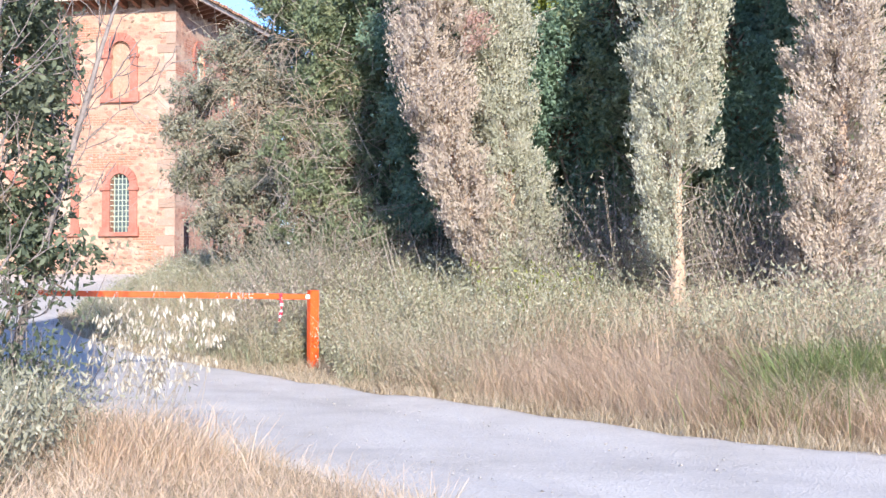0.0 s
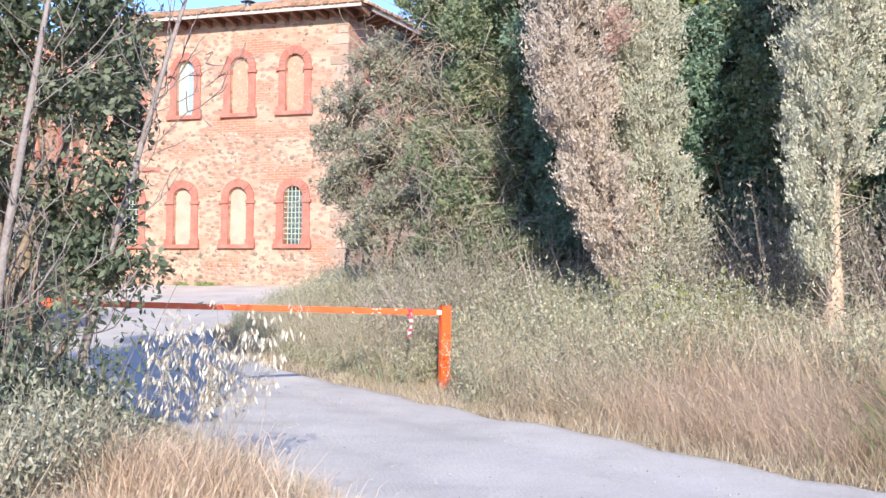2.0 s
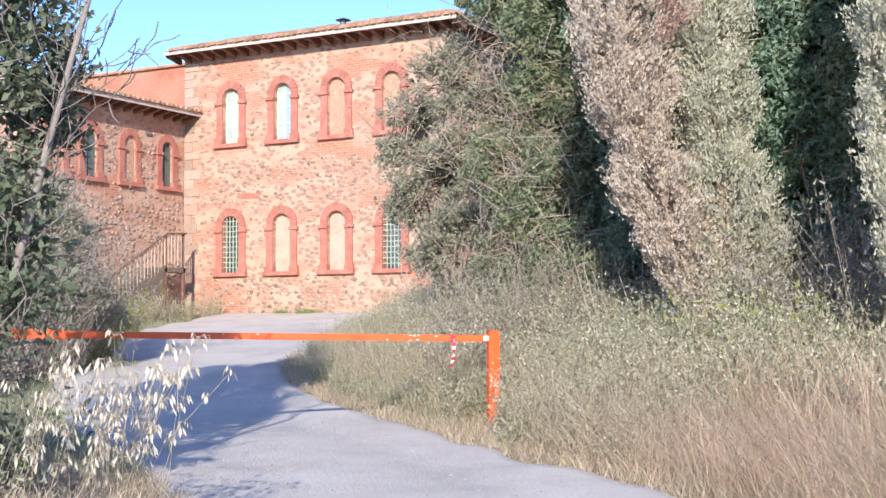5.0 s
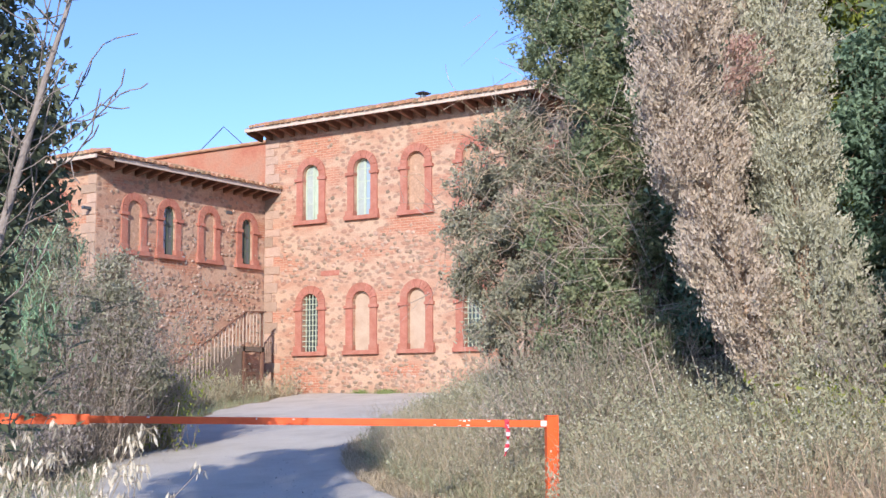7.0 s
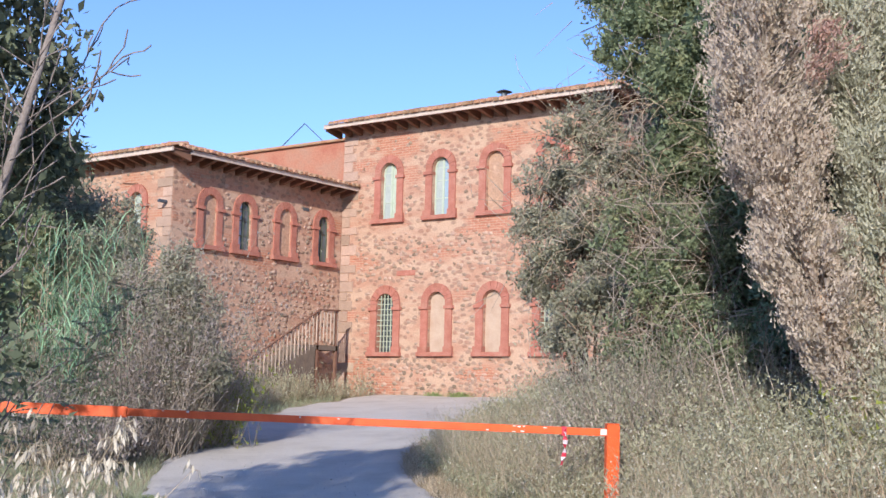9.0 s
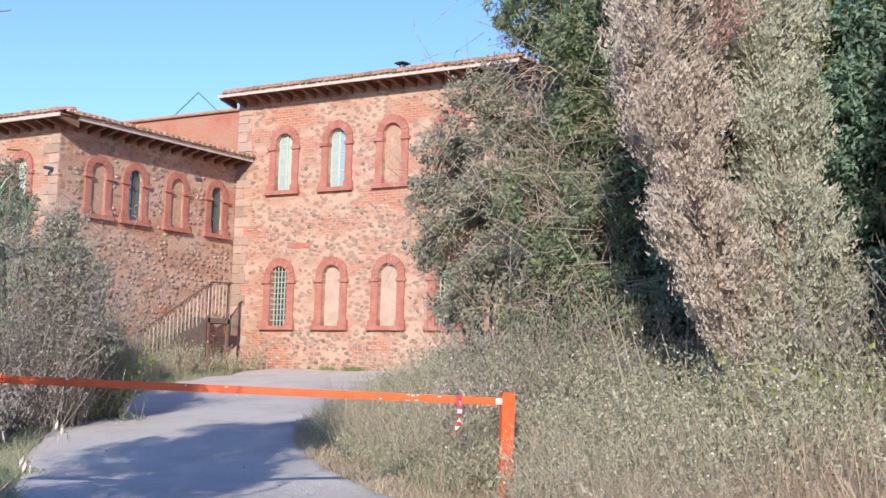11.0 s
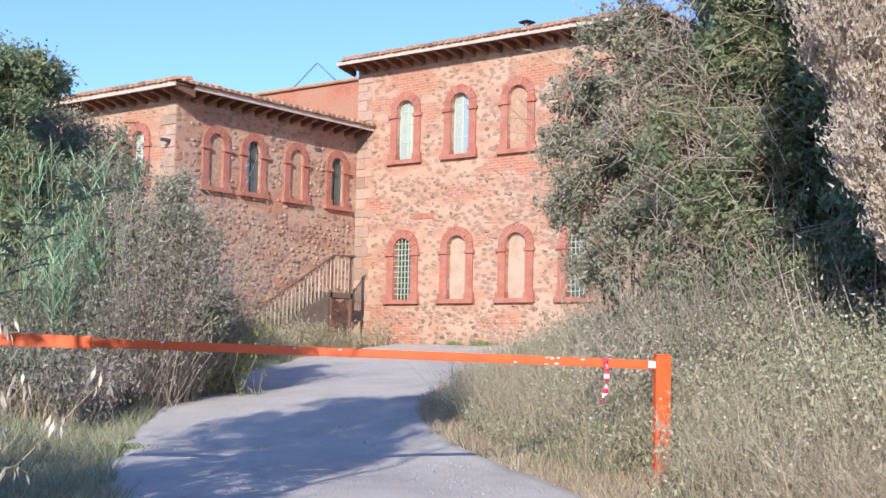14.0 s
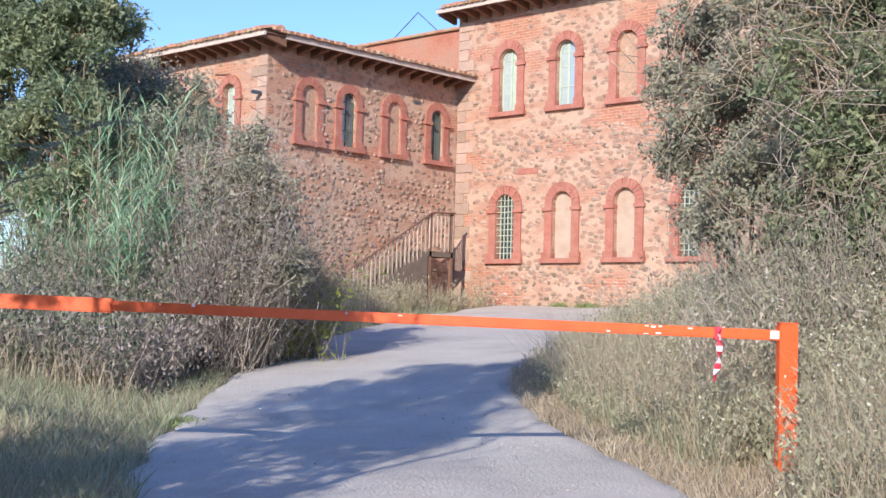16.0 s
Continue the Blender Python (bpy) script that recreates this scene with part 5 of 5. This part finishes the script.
def dead_tree(x, y, seed, tilt):
    g = rng_of(seed)
    z = height(x, y) - 0.1
    t = thing("dead_tree", "bleached leafless tree with fine upward branches", "tree", (x, y, z))
    s = Solid()
    main = [(-0.35, 0.1, 0.0), (-0.25, 0.05, 0.9), (-0.1, 0.0, 1.7), (0.05, 0.0, 2.5), (0.18, 0.05, 3.4), (0.35, 0.1, 4.3)]
    main = [(p[0] + tilt * p[2] * 0.8, p[1] + tilt * p[2] * 0.5, p[2]) for p in main]
    s.tube([Vector(p) for p in main], [0.05, 0.042, 0.035, 0.028, 0.02, 0.008], 7)
    s.tube([Vector(p) for p in [(-0.3, 0.05, 0.6), (-0.6, 0.1, 1.4), (-0.5, 0.0, 2.2), (-0.75, 0.1, 3.0)]], [0.03, 0.024, 0.016, 0.006], 6)
    part("trunk", s, GREY_WOOD, t, smooth=True)
    st, en = [], []
    for i in range(40):
        w = g.uniform(0.2, 1.0)
        k = min(int(w * 5), 4)
        p = Vector(main[k]).lerp(Vector(main[k + 1]), w * 5 - k)
        q = p
        d = Vector((g.normal(0, 1), g.normal(0, 1), g.uniform(0.2, 1.2))).normalized()
        for j in range(7):
            e = q + d * g.uniform(0.09, 0.16)
            st.append(q), en.append(e)
            if j > 1 and g.random() < 0.6:
                f, h = e, (d + Vector(g.normal(0, 0.5, 3))).normalized()
                for m in range(3):
                    k2 = f + h * g.uniform(0.05, 0.1)
                    st.append(f), en.append(k2)
                    f, h = k2, (h + Vector(g.normal(0, 0.2, 3)) + Vector((0, 0, 0.12))).normalized()
            q = e
            d = (d + Vector(g.normal(0, 0.16, 3)) + Vector((0, 0, 0.12))).normalized()
    st, en = np.array(st), np.array(en)
    tagged(part("branchwork", twig_mesh("branchwork", GREY_WOOD, st, en, np.full(len(st), 0.0055), np.full(len(st), 0.0045), g), None, t), kind="stuff")


def robinia(x, y, shoots, tall, g):
    """Arching shoots with feathered leaves, each of paired oval leaflets."""
    z = height(x, y) - 0.05
    t = thing("robinia_sapling", "young robinia with arching feather-leaved shoots", "sapling", (x, y, z))
    st, en, at, way = [], [], [], []
    for i in range(shoots):
        p = g.normal(0, 0.12, 3) * np.array((1, 1, 0))
        a = g.uniform(0, 2 * math.pi)
        d = np.array((math.cos(a) * 0.28, math.sin(a) * 0.28, 1.0))
        h = tall * g.uniform(0.55, 1.05)
        for j in range(16):
            q = p + d * h / 16
            st.append(p), en.append(q)
            if j > 4:
                for _ in range(2):
                    b = g.uniform(0, 2 * math.pi)
                    e = np.array((math.cos(b), math.sin(b), g.uniform(0.0, 0.7)))
                    e /= np.linalg.norm(e)
                    o = q
                    cross = np.cross(e, (0, 0, 1.0))
                    for k in range(8):
                        o2 = o + e * 0.036
                        st.append(o), en.append(o2)
                        for sgn in (-1, 1):
                            at.append(o2 + cross * sgn * 0.024)
                            way.append(cross * sgn + e * 0.35)
                        o, e = o2, e + np.array((0, 0, -0.05))
            p, d = q, d + np.array((math.cos(a) * 0.05, math.sin(a) * 0.05, -0.035)) + g.normal(0, 0.03, 3)
    st, en, at, way = map(np.array, (st, en, at, way))
    tagged(part("shoot_mass", twig_mesh("shoot_mass", GREY_WOOD, st, en, np.full(len(st), 0.004), np.full(len(st), 0.003), g), None, t), kind="stuff")
    L = g.uniform(0.036, 0.055, len(at))
    tagged(part("foliage", leaf_mesh("foliage", LEAF_OAK, at, way, L, L * 0.5, g), None, t), kind="stuff")


robinia(18.7, -24.3, 9, 3.5, rng_of(54))
dead_tree(20.25, -26.75, 52, 0.0)
dead_tree(20.15, -25.75, 53, 0.12)
r = rng_of(60)
xy = np.column_stack([r.uniform(17.6, 20.2, 130), r.uniform(-27.5, -25.5, 130)])
scrub("verge_shrub", "grey-green shrubs under the dark tree", xy, r.uniform(0.7, 1.7, 130), LEAF_SHADE, 22000, 0.07, r, GREY_WOOD, splay=0.18)
xy = np.array((21.6, -26.95)) + r.normal(size=(3600, 2)) * np.array((0.34, 0.34))
xy = xy[road_sides(xy[:, 0], xy[:, 1])[0] > 0.15]
grass("golden_grass", "tall golden dry grass at the track corner", xy, r.uniform(0.2, 0.62, len(xy)), STRAW, r.uniform(0.2, 1.0, len(xy)), r.uniform(0.003, 0.007, len(xy)), r)
xy = np.column_stack([r.uniform(19.6, 24.2, 15000), r.uniform(-30.5, -26.2, 15000)])
xy = xy[road_sides(xy[:, 0], xy[:, 1])[0] > 0.1]
grass("near_dry_grass", "thin dry grass over bare earth beside the track", xy, r.uniform(0.08, 0.42, len(xy)), STRAW, r.uniform(0.3, 1.5, len(xy)), r.uniform(0.002, 0.005, len(xy)), r)
xy = np.column_stack([r.uniform(20.2, 21.4, 70), r.uniform(-28.4, -26.6, 70)])
scrub("corner_weed", "grey-green dusty weeds at the track corner", xy, r.uniform(0.35, 0.85, 70), LEAF_OLIVE, 16000, 0.045, r, STRAW_PALE, 400)
xy = verge(-1, 4.0, 7.0, -0.1, 1.4, 9000, r)
grass("corner_grass", "low pale dry grass at the track corner", xy, r.uniform(0.05, 0.22, len(xy)), STRAW_PALE, r.uniform(0.3, 1.1, len(xy)), r.uniform(0.003, 0.007, len(xy)), r)


def wild_oats(x, y, n, tall, g):
    z = height(x, y) - 0.02
    t = thing("wild_oats", "silvery dry wild oats with hanging spikelets", "grass", (x, y, z), "wild oats")
    st, en, at, way = [], [], [], []
    for i in range(n):
        p = np.array((g.normal(0, 0.22), g.normal(0, 0.22), 0.0))
        h = tall * g.uniform(0.75, 1.1)
        d = np.array((0.16 + g.normal(0, 0.14), 0.10 + g.normal(0, 0.14), 1.0))
        for j in range(7):
            q = p + d * h / 7
            st.append(p), en.append(q)
            if j >= 3:
                for m in range(6):
                    a = g.uniform(0, 6.28)
                    e = q + np.array((math.cos(a) * 0.045, math.sin(a) * 0.045, 0.02 * g.normal()))
                    st.append(q), en.append(e)
                    at.append(e - np.array((0, 0, 0.02)))
                    way.append((math.cos(a) * 0.4, math.sin(a) * 0.4, -1.0))
            p = q
            d = d + np.array((g.normal(0, 0.07), g.normal(0, 0.07), -0.03))
    st, en, at, way = map(np.array, (st, en, at, way))
    tagged(part("straw", twig_mesh("straw", STRAW_PALE, st, en, np.full(len(st), 0.0022), np.full(len(st), 0.0014), g), None, t), kind="stuff")
    L = g.uniform(0.045, 0.075, len(at))
    tagged(part("spikelet_mass", leaf_mesh("spikelet_mass", OAT, at, way, L, L * 0.26, g), None, t), kind="stuff")


for i, (x, y, n, h) in enumerate([(21.25, -26.2, 10, 1.36), (21.4, -26.05, 9, 1.38), (21.25, -25.85, 7, 1.25), (21.1, -25.7, 7, 1.2), (21.05, -26.4, 9, 1.32)]):
    wild_oats(x, y, n, h, rng_of(70 + i))

# near side, further on: verge, shrubs, canes, trees
r = rng_of(80)
xy = verge(-1, 6.6, 13.6, -0.1, 2.6, 30000, r)
grass("left_verge_grass", "dull green and dry grass on the verge", xy, r.uniform(0.06, 0.30, len(xy)), GRASS, r.uniform(0.3, 1.0, len(xy)), r.uniform(0.004, 0.009, len(xy)), r)
xy = verge(-1, 6.4, 10.5, -0.05, 2.4, 11000, r)
grass("left_pale_grass", "short pale dry grass mixed into the verge", xy, r.uniform(0.05, 0.22, len(xy)), STRAW_PALE, r.uniform(0.4, 1.2, len(xy)), r.uniform(0.004, 0.008, len(xy)), r)
xy = verge(-1, 9.2, 13.8, 0.7, 3.4, 13000, r)
grass("left_dry_grass", "pale dry grass under the shrubs", xy, r.uniform(0.25, 0.75, len(xy)), STRAW_PALE, r.uniform(0.1, 0.8, len(xy)), r.uniform(0.004, 0.009, len(xy)), r)
for k in range(7):
    tall = (0.9, 1.1, 1.5, 2.3, 2.3, 1.8, 1.3)[k]
    xy = verge(-1, 9.3 + k * 0.28, 9.8 + k * 0.28, 0.5, 3.0, 80, r)
    scrub("bare_shrub", "purple-grey twiggy shrubs with sparse leaves", xy, tall * r.uniform(0.55, 1.0, 80), LEAF_PURPLE, 9000, 0.065, r)
    xy = verge(-1, 9.3 + k * 0.28, 9.8 + k * 0.28, 0.9, 3.6, 60, r)
    scrub("green_shrub", "dark grey-green shrubs on the bank", xy, tall * r.uniform(0.7, 1.1, 60), LEAF_OLIVE if k % 2 else LEAF_SHADE, 9500, 0.075, r)
edge = np.array([(9.9, -15.2), (9.75, -14.6), (9.5, -14.0), (9.3, -13.4), (9.0, -12.9)])
for k in range(4):
    w = r.random(60)[:, None]
    xy = edge[k] * (1 - w) + edge[k + 1] * w + r.normal(0, 0.22, (60, 2)) + np.array((-0.35, -0.15))
    tall = (3.8, 3.5, 2.8, 2.0)[k]
    scrub("edge_shrub", "bushy grey shrub at the edge of the track", xy, tall * r.uniform(0.35, 1.0, 60), LEAF_OLIVE if k % 2 else LEAF_PURPLE, 15000, 0.055, r, splay=0.30)
xy = np.array((13.75, -18.85)) + r.normal(size=(420, 2)) * np.array((0.16, 0.12))
grass("green_weed", "small bright green weed at the track edge", xy, r.uniform(0.05, 0.16, len(xy)), GRASS_FRESH, r.uniform(0.6, 1.3, len(xy)), r.uniform(0.01, 0.025, len(xy)), r)
xy = np.column_stack([r.uniform(1.45, 2.3, 60), r.uniform(-4.6, -0.6, 60)])
scrub("dry_shrub", "low dry shrubs at the foot of the stair", xy, r.uniform(0.35, 0.95, 60), LEAF_SCRUB, 4500, 0.06, r, STRAW_PALE)
xy = verge(-1, 11.6, 13.3, 0.4, 2.0, 90, r)
scrub("dry_shrub", "low dry shrubs in front of the stair", xy, r.uniform(0.4, 1.0, 90), LEAF_SCRUB, 8000, 0.06, r, STRAW_PALE)


def cane_clump(x, y, n, tall, g):
    z = height(x, y) - 0.05
    t = thing("giant_cane", "blue-green giant cane clump with long arching leaves", "reed", (x, y, z), "giant canes")
    p = np.column_stack([g.normal(0, 0.42, n), g.normal(0, 0.42, n), np.zeros(n)])
    h = tall * g.uniform(0.6, 1.05, n)
    tip = p + np.column_stack([g.normal(0, 0.12, n) * h, g.normal(0, 0.12, n) * h, h])
    tagged(part("cane_stand", twig_mesh("cane_stand", STRAW_PALE, p, tip, np.full(n, 0.011), np.full(n, 0.005), g), None, t), kind="stuff")
    m = n * 26
    k = g.integers(n, size=m)
    w = g.uniform(0.25, 1.0, m)[:, None]
    base = p[k] * (1 - w) + tip[k] * w
    tagged(part("foliage", blade_mesh("foliage", LEAF_CANE, base, g.uniform(0.2, 0.48, m), g.uniform(0.5, 1.5, m), g.uniform(0.013, 0.024, m), g), None, t), kind="stuff")


for i, (x, y, n, h) in enumerate([(7.4, -15.2, 85, 3.9), (8.4, -15.9, 60, 2.7), (6.4, -15.9, 60, 2.9)]):
    cane_clump(x, y, n, h, rng_of(90 + i))
broad_tree("twiggy_shrub", "tall twiggy grey-green shrub beside the canes", (9.4, -14.5),
           [((9.6, -14.7, 2.7), (0.75, 0.7, 0.7)), ((9.2, -14.4, 3.5), (0.55, 0.5, 0.5)), ((10.0, -14.7, 1.8), (0.6, 0.6, 0.6)), ((8.9, -13.9, 2.4), (0.7, 0.6, 0.6)), ((8.4, -14.6, 3.1), (0.7, 0.6, 0.7)), ((9.2, -13.4, 1.7), (0.5, 0.5, 0.5))],
           LEAF_OLIVE, 800, 24, 0.13, 0.07, rng_of(97), 0.05, 700, hollow=0.35, fine=True, category="shrub")
xy = np.array((9.1, -13.2)) + r.normal(size=(14, 2)) * np.array((0.25, 0.25))
scrub("yellow_green_shrub", "small yellow-green shrub at the thicket edge", xy, r.uniform(1.2, 2.1, 14), LEAF_LIGHT, 1500, 0.08, r)
broad_tree("verge_tree", "dark tree with yellow-green top leaves behind canes", (6.2, -15.8),
           [((6.6, -15.7, 5.4), (0.9, 0.8, 0.7)), ((5.8, -16.0, 5.5), (1.0, 0.9, 0.8)), ((5.2, -16.4, 4.6), (1.2, 1.0, 1.0)), ((5.0, -16.2, 6.0), (1.0, 0.9, 0.8)), ((6.6, -16.2, 3.6), (1.1, 0.9, 1.0))],
           LEAF_OAK, 2000, 26, 0.16, 0.09, rng_of(95), 0.11, fine=True)
broad_tree("tamarisk", "feathery grey-green tamarisk on the bank", (5.4, -14.4),
           [((5.4, -14.0, 4.9), (1.2, 1.0, 0.8)), ((6.4, -14.0, 4.3), (1.1, 0.9, 0.8)), ((7.1, -14.4, 3.5), (1.0, 0.9, 0.9)), ((4.2, -14.6, 4.4), (1.2, 1.0, 1.0)), ((5.0, -15.6, 3.2), (1.2, 1.0, 1.0)), ((7.8, -14.6, 2.6), (1.0, 0.9, 0.9))],
           LEAF_OLIVE, 2300, 30, 0.18, 0.075, rng_of(96), 0.09, fine=True)


r = rng_of(130)
for x in (4.2, 5.0, 5.25):
    xy = np.array((x, -0.22)) + r.normal(size=(260, 2)) * np.array((0.16, 0.06))
    grass("wall_weed", "green weed tuft at the foot of the wall", xy, r.uniform(0.06, 0.24, len(xy)), GRASS_FRESH, r.uniform(0.3, 1.1, len(xy)), r.uniform(0.008, 0.02, len(xy)), r)


def pebbles():
    """Loose gravel along the edges and between the ruts."""
    g = rng_of(120)
    n = 2600
    u = g.uniform(3.5, 10.5, n)
    w = np.where(g.random(n) < 0.6, g.beta(0.5, 0.5, n), g.uniform(0, 1, n))
    xy = np.array([[*np.array(along(ROAD_RIGHT, a)) * (1 - b) + np.array(along(ROAD_LEFT, a)) * b] for a, b in zip(u, w)])
    z = ground_z(xy[:, 0], xy[:, 1]) + 0.03
    c = np.column_stack([xy, z])
    size = 0.004 + 0.011 * g.random(n) ** 3
    d = np.array([(1, 0, 0), (0, 1, 0), (-1, 0, 0), (0, -1, 0), (0, 0, 0.7), (0, 0, -0.7)], float)
    v = (c[:, None] + d[None] * size[:, None, None] * g.uniform(0.6, 1.4, (n, 6, 1))).reshape(-1, 3)
    f = np.array([(0, 1, 4), (1, 2, 4), (2, 3, 4), (3, 0, 4), (1, 0, 5), (2, 1, 5), (3, 2, 5), (0, 3, 5)])
    q = (np.arange(n)[:, None, None] * 6 + f[None]).reshape(-1, 3)
    m = material("loose gravel stone", [(0.30, 0.27, 0.24), (0.50, 0.46, 0.42)], 5, 0.9, 0.2, 60, island=0.35)
    tagged(part("gravel", np_mesh("gravel", v, q, m)), "loose pale gravel stones on the track", "gravel", kind="stuff")


pebbles()
